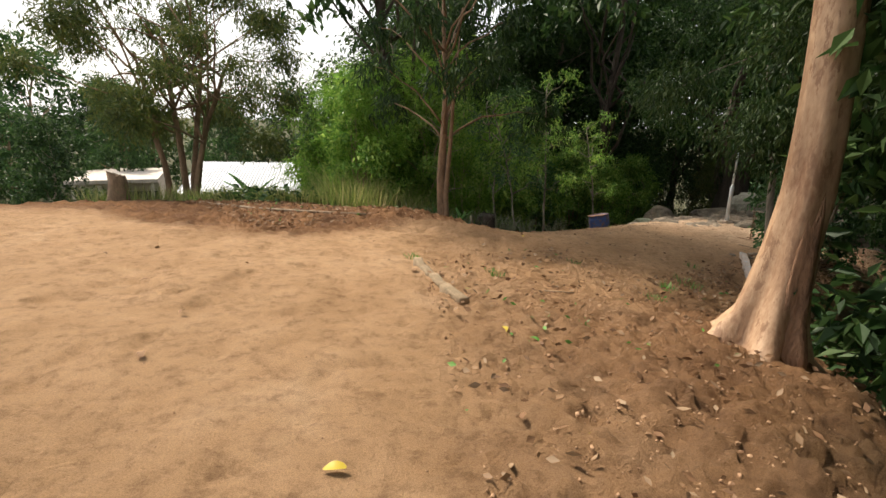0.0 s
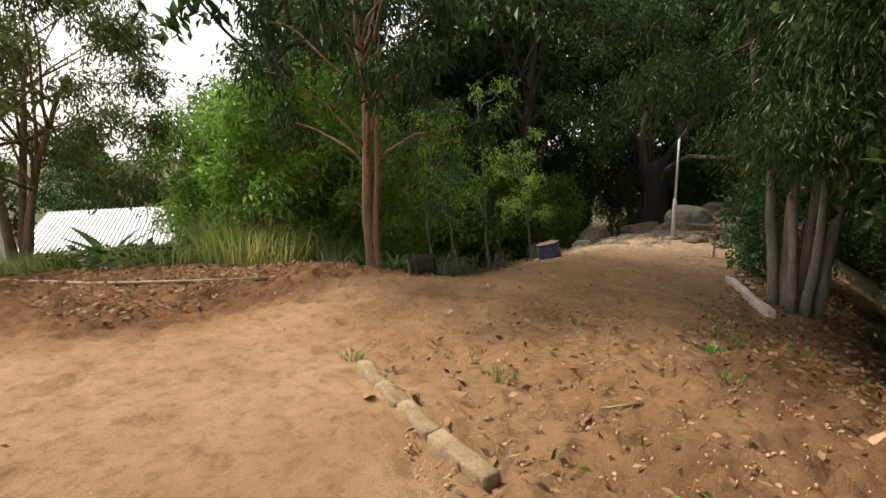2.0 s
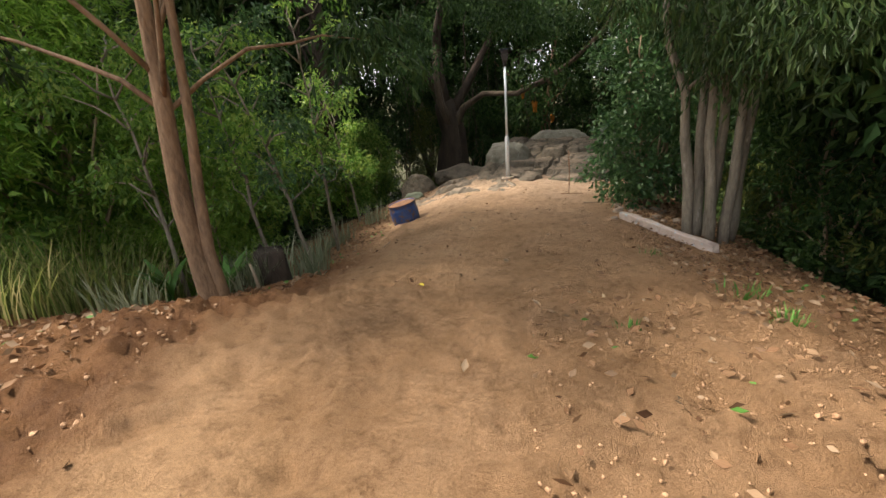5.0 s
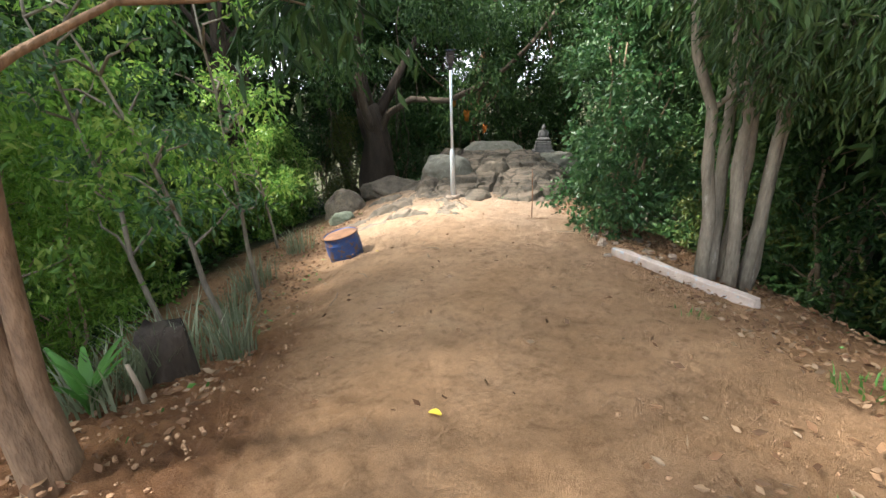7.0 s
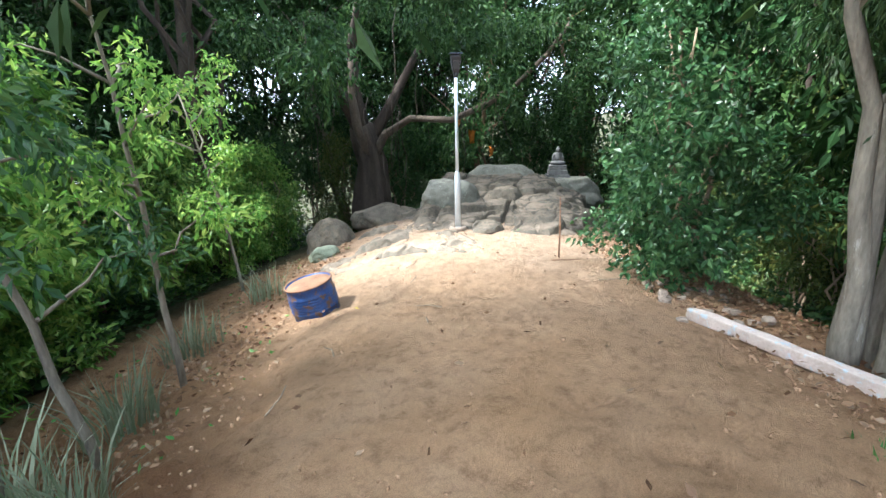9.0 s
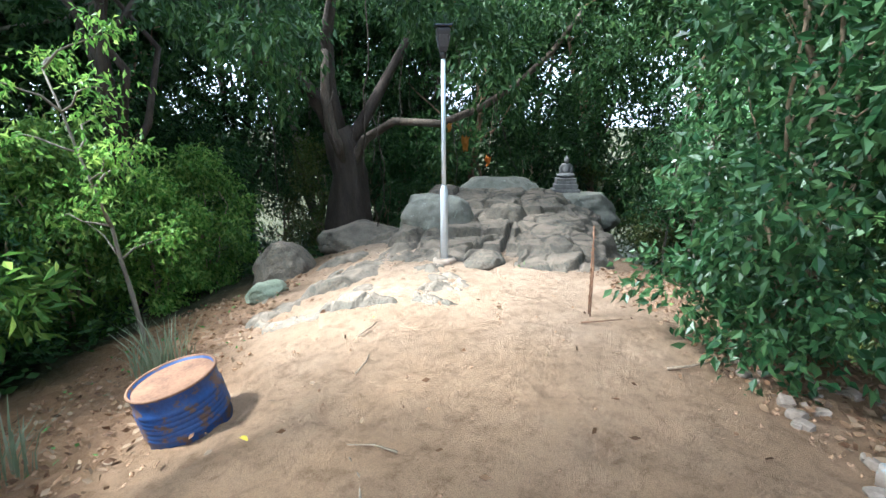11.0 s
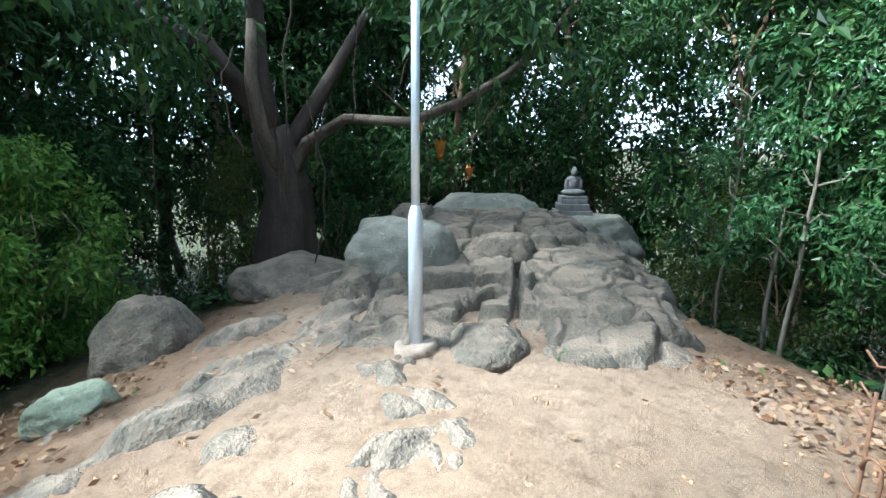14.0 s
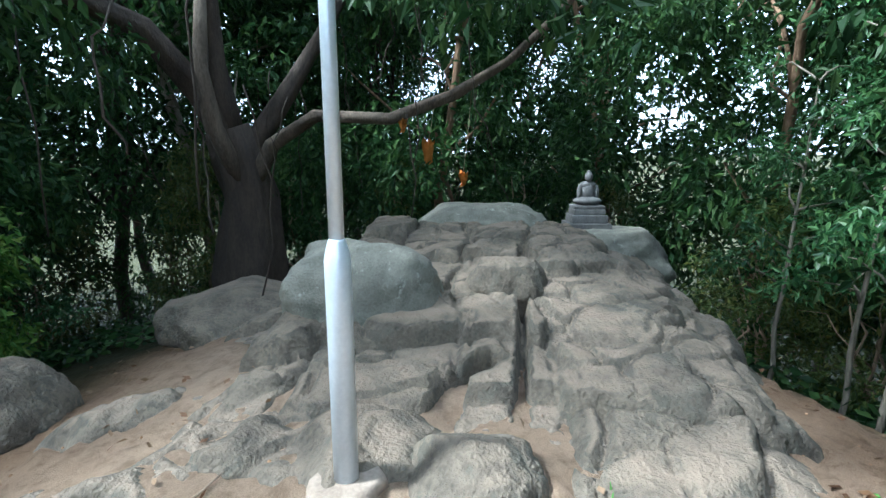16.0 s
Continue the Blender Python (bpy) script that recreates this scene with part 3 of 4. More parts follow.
# ---------------------------------------------------------------- lamp post
def lamp_post():
    x, y, z = 7.42, 12.5, -.64
    t = thing("lamp_post", (x, y, z), "slim galvanised post with a thicker sleeve and dark lantern", "lamp post")
    part("sleeve", lathe(bmesh.new(), [(.047, -.1), (.047, .90), (.043, .925), (.031, .97), (.029, .975)], 28), M_STEEL, t)
    part("pole", lathe(bmesh.new(), [(.027, .9), (.0265, 1.7), (.026, 2.5)], 20), M_STEEL, t)
    part("collar", lathe(bmesh.new(), [(.03, 2.44), (.04, 2.46), (.04, 2.52), (.03, 2.53)], 20), M_BLACK, t)
    head = part("lantern", lathe(bmesh.new(), [(.055, 2.51), (.065, 2.53), (.105, 2.72), (.11, 2.74), (.11, 2.76), (.05, 2.78)], 4), M_BLACK, t, smooth=False)
    part("solar_panel", box(bmesh.new(), (.20, .20, .02), (0, 0, 2.79), .006, Matrix.Rotation(radians(45), 4, "Z")), M_SOLAR, head, smooth=False)
    for k in range(4):
        r = Matrix.Rotation(radians(90 * k + 45), 4, "Z")
        c = r @ Vector((.066, 0, 2.63))
        part("lamp_panel", box(bmesh.new(), (.006, .10, .13), c, 0, r @ Matrix.Rotation(radians(13), 4, "Y")), M_LENS, head, smooth=False)
    foot = bmesh.new()
    bmesh.ops.create_icosphere(foot, subdivisions=3, radius=1)
    for v in foot.verts:
        v.co = Vector((v.co.x * .17, v.co.y * .14, max(-.05, min(.05, v.co.z * .11)))) * (1 + .15 * noise.noise(v.co * 2))
    part("concrete_foot", foot, M_RUBBLE, t, "rough patch of concrete")


lamp_post()


# ---------------------------------------------------------------- drum
def drum(x, y):
    t = thing("oil_drum", (x, y, height(x, y) - .02), "cut-down blue oil drum, rusty and filled with earth", "drum", turn=20)
    t.matrix_basis = pose(x, y, height(x, y) - .03, 0, 0, -51) @ pose(0, 0, 0, 4, -11, 0)
    R, Hh = .232, .36
    prof = [(R - .012, 0), (R, .012)]
    for z in (.10, .13, .16, .19, .22, .25):
        prof += [(R, z - .012), (R + .009, z), (R, z + .012)]
    prof += [(R, Hh - .02), (R + .008, Hh - .012), (R + .008, Hh), (R - .006, Hh), (R - .008, Hh - .05), (R - .02, Hh - .06)]
    part("shell", lathe(bmesh.new(), prof, 48), M_BLUE, t)
    bm = bmesh.new()
    bmesh.ops.create_circle(bm, cap_ends=True, segments=40, radius=R - .01, matrix=Matrix.Translation((0, 0, Hh - .035)))
    bmesh.ops.inset_region(bm, faces=bm.faces[:], thickness=.08, depth=.02)
    part("earth_fill", bm, M_RUST, t, "reddish dried earth")
    bm = bmesh.new()
    pts = [((R + .003) * math.cos(a / 40 * 2 * math.pi), (R + .003) * math.sin(a / 40 * 2 * math.pi), Hh) for a in range(41)]
    tube(bm, pts, [.009] * 41, 6, cap=False)
    part("rim", bm, M_RUST, t, "bent rusty rim")


drum(3.80, 11.50)


# ---------------------------------------------------------------- beam, kerb, rods, stakes
def fallen_beam():
    a, b = Vector((4.62, 6.80, 0)), Vector((5.36, 8.42, 0))
    a.z, b.z = height(a.x, a.y) + .055, height(b.x, b.y) + .05
    d = b - a
    bm = bmesh.new()
    m = Matrix.Translation((a + b) / 2) @ d.to_track_quat("Y", "Z").to_matrix().to_4x4()
    bmesh.ops.create_cube(bm, size=1, matrix=Matrix.Diagonal((.10, d.length, .10, 1)))
    bmesh.ops.subdivide_edges(bm, edges=bm.edges[:], cuts=7, use_grid_fill=True)
    for v in bm.verts:
        v.co += Vector((noise.noise(v.co * 9), noise.noise(v.co * 12) * 1.5, noise.noise(v.co * 7 + Vector((4, 0, 0))))) * .02
        v.co.x += .03 * math.sin(v.co.y * 2.2)
    ob = part("fallen_post", bm, M_BEAM, None)
    ob.matrix_basis = m
    tagged(ob, "peeling pinkish concrete post lying along the bank", "post")


fallen_beam()


def kerb():
    a, b = Vector((.19, 3.85, 0)), Vector((-.31, 5.22, 0))
    t = thing("kerb", (a.x, a.y, height(a.x, a.y)), "half-buried row of earthy kerb stones beside the sand", "kerb")
    rng = np.random.default_rng(4)
    d = (b - a).normalized()
    s = 0
    turn = d.to_track_quat("Y", "Z").to_matrix().to_4x4()
    for ln in (.42, .34, .28, .36):
        c = a + d * (s + ln / 2) + Vector((rng.normal(0, .012), rng.normal(0, .012), 0))
        s += ln + .015
        bm = bmesh.new()
        bmesh.ops.create_cube(bm, size=1, matrix=turn @ Matrix.Rotation(rng.normal(0, .06), 4, "Z") @ Matrix.Rotation(rng.normal(0, .05), 4, "Y") @ Matrix.Diagonal((.10, ln, .16, 1)))
        bmesh.ops.bevel(bm, geom=bm.edges[:], offset=.008, segments=1, affect="EDGES")
        bmesh.ops.subdivide_edges(bm, edges=bm.edges[:], cuts=2, use_grid_fill=True)
        for v in bm.verts:
            v.co += Vector((noise.noise(v.co * 11 + c), noise.noise(v.co * 13 + c), noise.noise(v.co * 9 + c))) * .014
        o = part("kerb_stone", bm, M_KERB, t)
        o.matrix_basis = Matrix.Translation((c.x - a.x, c.y - a.y, height(c.x, c.y) - height(a.x, a.y) - .045))


kerb()


def rod_stand():
    x, y = 6.66, 10.25
    t = thing("reinforcing_cage", (x, y, height(x, y)), "rusty reinforcing rods with hooked ties standing in the ground", "metal rods")
    bm = bmesh.new()
    tube(bm, [(0, 0, -.1), (.005, 0, .4), (-.01, .01, .66), (.0, .02, .80)], [.006] * 4, 6)
    part("rod", bm, M_RUST, t)
    bm = bmesh.new()
    tube(bm, [(.07, .045, -.1), (.075, .045, .4), (.07, .05, .62)], [.006] * 3, 6)
    part("rod", bm, M_RUST, t)
    bm = bmesh.new()
    pts = [(.02, .01, 0), (.02, .01, .38)] + [(.02 + .025 * (1 - math.cos(a)), .01 + .02 * (1 - math.cos(a)), .38 + .05 * math.sin(a)) for a in (.6, 1.2, 1.8, 2.4, 3.1)]
    tube(bm, pts, [.006] * len(pts), 6)
    part("hook", bm, M_RUST, t)
    for z in (.12, .22, .30, .42, .52, .60, .7):
        bm = bmesh.new()
        tube(bm, [(0, 0, z), (.04, .025, z + .01), (.09, .055, z - .01), (.13, .08, z + .02)], [.004] * 4, 5)
        part("tie", bm, M_RUST, t)


rod_stand()


def stick(name, label, category, pts, r, material, seg=6, group=""):
    bm = bmesh.new()
    k = len(pts)
    tube(bm, pts, [r * (1 - .4 * i / (k - 1)) for i in range(k)], seg, .3)
    return tagged(part(name, bm, material, None), label, category, group)


def ground_pts(list_xy, lift):
    return [(x, y, height(x, y) + lift) for x, y in list_xy]


stick("rod", "rusty rod lying on the bare earth", "metal rod", ground_pts([(6.35, 10.2), (6.5, 10.12), (6.75, 10.0)], .02), .008, M_RUST)
stick("fallen_branch", "thin bent branch lying beside the path", "branch", ground_pts([(5.92, 9.42), (6.1, 9.32), (6.3, 9.24), (6.5, 9.2)], .02), .010, M_TWIG)
stick("stake", "short pale wooden stake leaning by the palm", "stake", [(.60, 9.6, -.55), (.57, 9.6, -.25), (.54, 9.61, -.08)], .022, M_WOODDRY)
stick("fallen_branch", "thin pole lying along the leaf bed", "branch", ground_pts([(-4.4, 8.6), (-3.2, 8.05), (-2.0, 7.75), (-1.25, 7.6)], .02), .028, M_TWIG)
for px, py, qx, qy in ((4.55, 10.9, 4.8, 11.05), (3.75, 9.95, 3.95, 10.25), (3.0, 10.2, 3.1, 10.45), (5.0, 11.4, 5.3, 11.5), (6.9, 12.9, 7.2, 13.0), (2.3, 9.95, 2.6, 10.2), (1.0, 4.4, 1.3, 4.45), (4.1, 10.1, 4.0, 10.35)):
    stick("twig", "dry twig lying on the sand", "twig", ground_pts([(px, py), ((px + qx) / 2 + .03, (py + qy) / 2), (qx, qy)], .012), .007, M_TWIG, 5, "twigs on the path")


def stump(x, y, r, h, label, seed, mat_=None):
    t = thing("tree_stump", (x, y, height(x, y)), label, "stump")
    bm = bmesh.new()
    tube(bm, [(0, 0, -.25), (0, 0, .02), (.02, .0, h * .4), (.03, .02, h * .8), (.03, .03, h)], [r * 1.35, r * 1.2, r, r * .95, r * .9], 18, .35, .06, seed=seed)
    for v in bm.verts:
        if v.co.z > h * .75:
            v.co.z += noise.noise(v.co * 14 + Vector((seed, 0, 0))) * h * .4
    part("trunk", bm, mat_ or M_BARK, t)


stump(.90, 10.05, .16, .42, "rotting brown tree stump on the bank", 3, M_BARK_DARK)


# ---------------------------------------------------------------- large eucalyptus
def eucalyptus():
    x, y = 2.6, 3.58
    t = thing("eucalyptus_tree", (x, y, height(x, y) - .05), "large pale gum tree with flared scarred base", "tree")
    rng = np.random.default_rng(9)
    bm = bmesh.new()
    pts = [(-.06, 0, -.3), (-.05, 0, .0), (-.03, 0, .12), (.0, .0, .32), (.04, 0, .62), (.08, .0, .95), (.11, .0, 1.3), (.12, 0, 1.7), (.11, 0, 2.1), (.09, .02, 2.6), (.07, .05, 3.3), (.1, .1, 4.2), (.15, .2, 5.4), (.3, .3, 7), (.4, .5, 9)]
    rad = [.46, .39, .31, .24, .195, .175, .165, .16, .155, .15, .145, .15, .13, .10, .05]
    tube(bm, pts, rad, 48, .18, [.24, .22, .18, .13, .10, .07, .05, .04, .03, .02, .02, .02, .02, .02, .02], 5, seed=1.3)
    part("trunk", bm, M_EUC, t)
    # old bark in the hollow side, from the root up
    bm = bmesh.new()
    tube(bm, [(.02, -.24, -.2), (.03, -.22, .1), (.05, -.15, .4), (.09, -.115, .8), (.12, -.10, 1.2), (.14, -.085, 1.6)], [.17, .15, .11, .095, .08, .02], 16, .6, .2, seed=4)
    part("bark_scar", bm, M_EUC_SCAR, t, "dark flaking bark in the hollow")
    clumps = []
    for i, (a, z, rr) in enumerate([(2.9, 4.3, 2.2), (2.2, 4.8, 2.4), (1.4, 4.6, 2.2), (.5, 5.2, 2.2), (3.6, 5.6, 2.2), (4.6, 5.0, 2.0), (5.5, 5.6, 2.4), (1.0, 6.8, 1.6), (3.0, 7.2, 1.6), (5.0, 7.2, 1.4)]):
        c = (.2 + rr * math.cos(a), .2 + rr * math.sin(a), z)
        clumps.append((c, (1.0, 1.0, .75)))
        bm = bmesh.new()
        p = curve_pts((.12, .12, max(3.0, z - 1.6)), c, (0, 0, .35), 7, rng, .06)
        tube(bm, p, [.075 - .01 * k for k in range(7)], 8, .3)
        part("limb", bm, M_EUC, t)
    p, w = sprigs(clumps, 900, 14, rng, .3, 1.3, .3)
    part("crown", leaves("crown", p, w, L_GUM, .17, .2, rng=rng), L_GUM, t)
    return t


eucalyptus()


# ---------------------------------------------------------------- twin-stemmed young tree by the leaf bed
def young_tree():
    x, y = -.03, 8.8
    t = thing("young_tree", (x, y, height(x, y)), "slender brown twin-stemmed tree in the red leaf bed", "tree")
    rng = np.random.default_rng(10)
    left = (-.75, .66, 0)
    L = Vector(left)
    bm = bmesh.new()
    tube(bm, [Vector((0, 0, -.25)), Vector((0, 0, .05)), L * .03 + Vector((0, 0, .4)), L * .045 + Vector((0, 0, .8)), L * .03 + Vector((0, 0, 1.25)), L * .0 + Vector((0, 0, 1.7)), -L * .03 + Vector((0, 0, 2.4)), L * .05 + Vector((0, 0, 3.2)), L * .1 + Vector((0, 0, 3.9))],
         [.13, .098, .082, .075, .068, .060, .048, .034, .014], 16, .22, .05, seed=2)
    part("trunk", bm, M_BARK, t)
    bm = bmesh.new()
    tube(bm, [-L * .11 + Vector((0, .02, -.25)), -L * .10 + Vector((0, .02, .1)), -L * .075 + Vector((0, .02, .45)), -L * .10 + Vector((0, .02, .9)), -L * .15 + Vector((0, 0, 1.4)), -L * .2 + Vector((0, 0, 2.2)), -L * .3 + Vector((0, 0, 3.2))], [.07, .055, .046, .042, .036, .028, .012], 12, .25, seed=5)
    part("trunk", bm, M_BARK, t)
    clumps = []
    for i in range(16):
        a, z = i * 2.4, 2.1 + 2.6 * (i / 16)
        rr = rng.uniform(.5, 1.7)
        c = (rr * math.cos(a), rr * math.sin(a), z + rng.normal(0, .15))
        clumps.append((c, (.5, .5, .36)))
        bm = bmesh.new()
        tube(bm, curve_pts(Vector((0, 0, max(1.5, min(3.4, c[2] - .95)))), c, (0, 0, .2), 6, rng, .04), [.022, .019, .016, .012, .009, .005], 6)
        part("limb", bm, M_BARK, t)
    p, w = sprigs(clumps, 460, 9, rng, .2, .9, .25)
    part("crown", leaves("crown", p, w, L_FOREST, .15, .26, rng=rng), L_FOREST, t)


young_tree()


# ---------------------------------------------------------------- multi-stemmed tree behind the fallen post
def clump_tree(name, label, at, stems, h, bark, leaf, clumps, count, per, length, width, seed, r0=.08, droop=.5, spread=.22):
    t = thing(name, at, label, "tree")
    rng = np.random.default_rng(seed)
    for i, (bx, by, tx, ty, hh) in enumerate(stems):
        bm = bmesh.new()
        pts = curve_pts((bx, by, -.3), (tx, ty, hh), ((bx - tx) * .15, (by - ty) * .15, 0), 9, rng, .025)
        tube(bm, pts, [r0 * (1.2 - .1 * k) * rng.uniform(.92, 1.05) for k in range(9)], 12, .3, .05, seed=seed + i)
        part("trunk", bm, bark, t)
        for c, r in clumps[i::len(stems)]:
            bm = bmesh.new()
            s = pts[rng.integers(4, 8)]
            tube(bm, curve_pts(s, c, (0, 0, .2), 6, rng, .05), [r0 * .4, r0 * .34, r0 * .28, r0 * .2, r0 * .14, r0 * .07], 6)
            part("limb", bm, bark, t)
    p, w = sprigs(clumps, count, per, rng, spread, droop, .3)
    part("crown", leaves("crown", p, w, leaf, length, width, rng=rng), leaf, t)
    return t


def ring_clumps(n, z0, z1, reach, size, seed, zs=.7, bias=(0, 0)):
    rng = np.random.default_rng(seed)
    out = []
    for i in range(n):
        f = (i + .5) / n
        a, r = i * 2.399, reach * rng.uniform(.3, 1)
        s = size * rng.uniform(.7, 1.25)
        out.append(((bias[0] + r * math.cos(a), bias[1] + r * math.sin(a), z0 + (z1 - z0) * f + rng.normal(0, .1)), (s, s, s * zs)))
    return out


bx, by = 5.28, 7.18
clump_tree("multi_stemmed_tree", "clump of grey-brown stems with drooping feathery foliage", (bx, by, height(bx, by)),
           [(R0 * .66 + f0 * .75, -R0 * .75 + f0 * .66, R1 * .66 + f0, -R1 * .75 + f0, hh) for R0, R1, f0, hh in ((-.20, -.85, .05, 3.8), (-.10, -.22, .12, 4.0), (-.02, -.30, -.08, 3.7), (.07, .22, .1, 3.9), (.15, .30, -.1, 3.6), (.22, .75, .05, 3.8))], 4, M_BARK_GREY, L_GUM,
           ring_clumps(40, 2.0, 6.2, 2.3, .7, 4, .6, (-.05, -1.0)), 3300, 20, .10, .24, 17, .062, .8, .28)

# wide feathery tree beyond the clearing
tx, ty = -7.6, 14.2
clump_tree("spreading_tree", "wide airy tree with several dark stems beyond the sand", (tx, ty, height(tx, ty)),
           [(0, 0, -.3, 0, 5.0), (-.55, .1, -1.2, .2, 4.6), (.1, -.1, 1.5, .3, 4.6), (.05, .1, .6, .8, 5.2)], 6, M_BARK, L_OLIVE,
           ring_clumps(36, 2.4, 7.4, 3.6, .85, 6, .55), 2900, 12, .17, .25, 19, .095, .5, .34)


# ---------------------------------------------------------------- fig tree beyond the outcrop
def fig_tree():
    fx, fy, fz = 11.05, 18.6, -1.75
    t = thing("fig_tree", (fx, fy, fz), "massive dark fig tree with twisting limbs over the outcrop", "tree")
    rng = np.random.default_rng(12)
    V = lambda x, y, z: Vector((x - fx, y - fy, z - fz))
    bm = bmesh.new()
    tube(bm, [V(11.05, 18.6, -2.1), V(11.05, 18.6, -1.5), V(11.1, 18.6, -.8), V(11.1, 18.65, -.1), V(11.0, 18.7, .5), V(10.85, 18.75, 1.0)], [.62, .52, .44, .42, .38, .30], 26, .3, .12, 6, seed=3)
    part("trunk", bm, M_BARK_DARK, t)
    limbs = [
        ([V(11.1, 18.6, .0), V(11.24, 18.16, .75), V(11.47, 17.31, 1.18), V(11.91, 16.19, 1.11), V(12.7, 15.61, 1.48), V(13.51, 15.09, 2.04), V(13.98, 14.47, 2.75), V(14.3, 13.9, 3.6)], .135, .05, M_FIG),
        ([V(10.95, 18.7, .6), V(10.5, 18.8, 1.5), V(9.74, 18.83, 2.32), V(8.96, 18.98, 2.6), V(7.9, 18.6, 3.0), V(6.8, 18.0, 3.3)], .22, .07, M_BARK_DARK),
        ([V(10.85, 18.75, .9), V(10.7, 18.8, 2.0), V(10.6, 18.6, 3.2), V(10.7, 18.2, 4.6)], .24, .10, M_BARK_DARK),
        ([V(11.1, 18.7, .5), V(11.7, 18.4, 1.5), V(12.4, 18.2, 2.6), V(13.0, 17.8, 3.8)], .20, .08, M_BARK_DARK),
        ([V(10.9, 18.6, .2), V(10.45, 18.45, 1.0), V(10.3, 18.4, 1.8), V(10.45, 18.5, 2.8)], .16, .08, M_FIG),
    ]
    for pts, r0, r1, bk in limbs:
        k = len(pts)
        bm = bmesh.new()
        tube(bm, pts, [r0 + (r1 - r0) * i / (k - 1) for i in range(k)], 14, .35, .06, seed=r0)
        bmesh.ops.subdivide_edges(bm, edges=[e for e in bm.edges if e.calc_length() > .25], cuts=1)
        part("limb", bm, bk, t)
    for i in range(26):                                # hanging roots and vines
        px, py, pz = rng.uniform(-3.5, 3.6), rng.uniform(-4.0, .6), rng.uniform(2.8, 5.2)
        ln = rng.uniform(1.0, 3.4)
        bm = bmesh.new()
        tube(bm, curve_pts((px, py, pz), (px + rng.normal(0, .25), py + rng.normal(0, .2), max(.9, pz - ln)), (rng.normal(0, .15), rng.normal(0, .1), 0), 8, rng, .03), [.009] * 8, 4)
        part("aerial_root", bm, M_BARK_DARK, t)
    clumps = []
    for i in range(70):
        a = i * 2.399
        r = 5.8 * math.sqrt((i + .5) / 70)
        c = (r * math.cos(a) + .6, r * math.sin(a) - 1.0, (rng.uniform(3.2, 6.4) if i % 3 else rng.uniform(6, 8.4)) + 1.6 * (1 - r / 5.8))
        clumps.append((c, (.95, .95, .6)))
    for i in range(16):
        a = rng.uniform(0, 6.28)
        clumps.append(((rng.uniform(-4.5, 4), rng.uniform(-.6, 2.2), rng.uniform(1.2, 3.4)), (.6, .6, .7)))
    p, w = sprigs(clumps, 4200, 10, rng, .28, .6, .2)
    part("crown", leaves("crown", p, w, L_FOREST, .15, .42, rng=rng), L_FOREST, t)


fig_tree()


def cloth(at, w, h, seed):
    bm = bmesh.new()
    rng = np.random.default_rng(seed)
    g = [[bm.verts.new(((i / 6 - .5) * w * (1 - .35 * j / 8) + rng.normal(0, .008), .05 * math.sin(i * 1.9 + j * .5) + rng.normal(0, .008), -h * j / 8 + .04 * math.sin(i * 2.1))) for i in range(7)] for j in range(9)]
    for j in range(8):
        for i in range(6):
            bm.faces.new((g[j][i], g[j][i + 1], g[j + 1][i + 1], g[j + 1][i]))
    bmesh.ops.solidify(bm, geom=bm.faces[:], thickness=.006)
    o = part("hanging_cloth", bm, M_ORANGE, None)
    o.matrix_basis = pose(*at, 0, 0, -50 + seed * 20)
    tagged(o, "crumpled orange cloth strip hanging from the fig tree", "cloth", "orange cloths")


cloth((12.36, 15.82, .82), .20, .34, 1)
cloth((12.03, 16.05, 1.16), .13, .22, 2)
cloth((13.0, 15.59, .32), .20, .22, 3)
for q0, q1 in (((12.36, 15.82, .80), (12.45, 15.78, 1.36)), ((13.0, 15.59, .30), (13.02, 15.45, 1.72))):
    stick("cord", "thin cord holding the orange cloth", "cord", [q0, ((q0[0] + q1[0]) / 2 + .02, (q0[1] + q1[1]) / 2, (q0[2] + q1[2]) / 2), q1], .006, M_TWIG, 5)


# ---------------------------------------------------------------- woods and shrubs
def at_ground(x, y, turn=0.0, s=1.0, sz=None):
    return pose(x, y, height(x, y) - .05, 0, 0, turn) @ Matrix.Diagonal((s, s, sz or s, 1))


def scatter(protos, places, seed):
    """Places (x, y, size) take the prototypes in turn: the first of each is moved there, the rest are copies."""
    rng = np.random.default_rng(seed)
    used = set()
    for i, (x, y, s) in enumerate(places):
        proto = protos[int(rng.integers(len(protos)))] if i >= len(protos) else protos[i]
        m = at_ground(x, y, float(rng.uniform(0, 360)), s * float(rng.uniform(.9, 1.12)), s * float(rng.uniform(.9, 1.15)))
        if proto.name in used:
            copy_thing(proto, m)
        else:
            used.add(proto.name)
            FIRST.append((proto, m))


FIRST = []
forest = [make_crown_tree("woodland_tree", "tall dark green broadleaved tree in dense woodland", 8.5, 2.6, 26, 1500, 11, M_BARK_GREY, L_FOREST, .17, .42, 101, .16, .13, group="woodland trees", spread=.3),
          make_crown_tree("woodland_tree", "tall dark green broadleaved tree in dense woodland", 7.2, 2.4, 24, 1400, 11, M_BARK, L_FOREST, .16, .40, 102, .10, .11, group="woodland trees", spread=.3),
          make_crown_tree("woodland_tree", "tall dark green broadleaved tree in dense woodland", 9.5, 2.9, 28, 1500, 11, M_BARK_GREY, L_FOREST, .17, .40, 103, .22, .14, .4, group="woodland trees", spread=.3)]
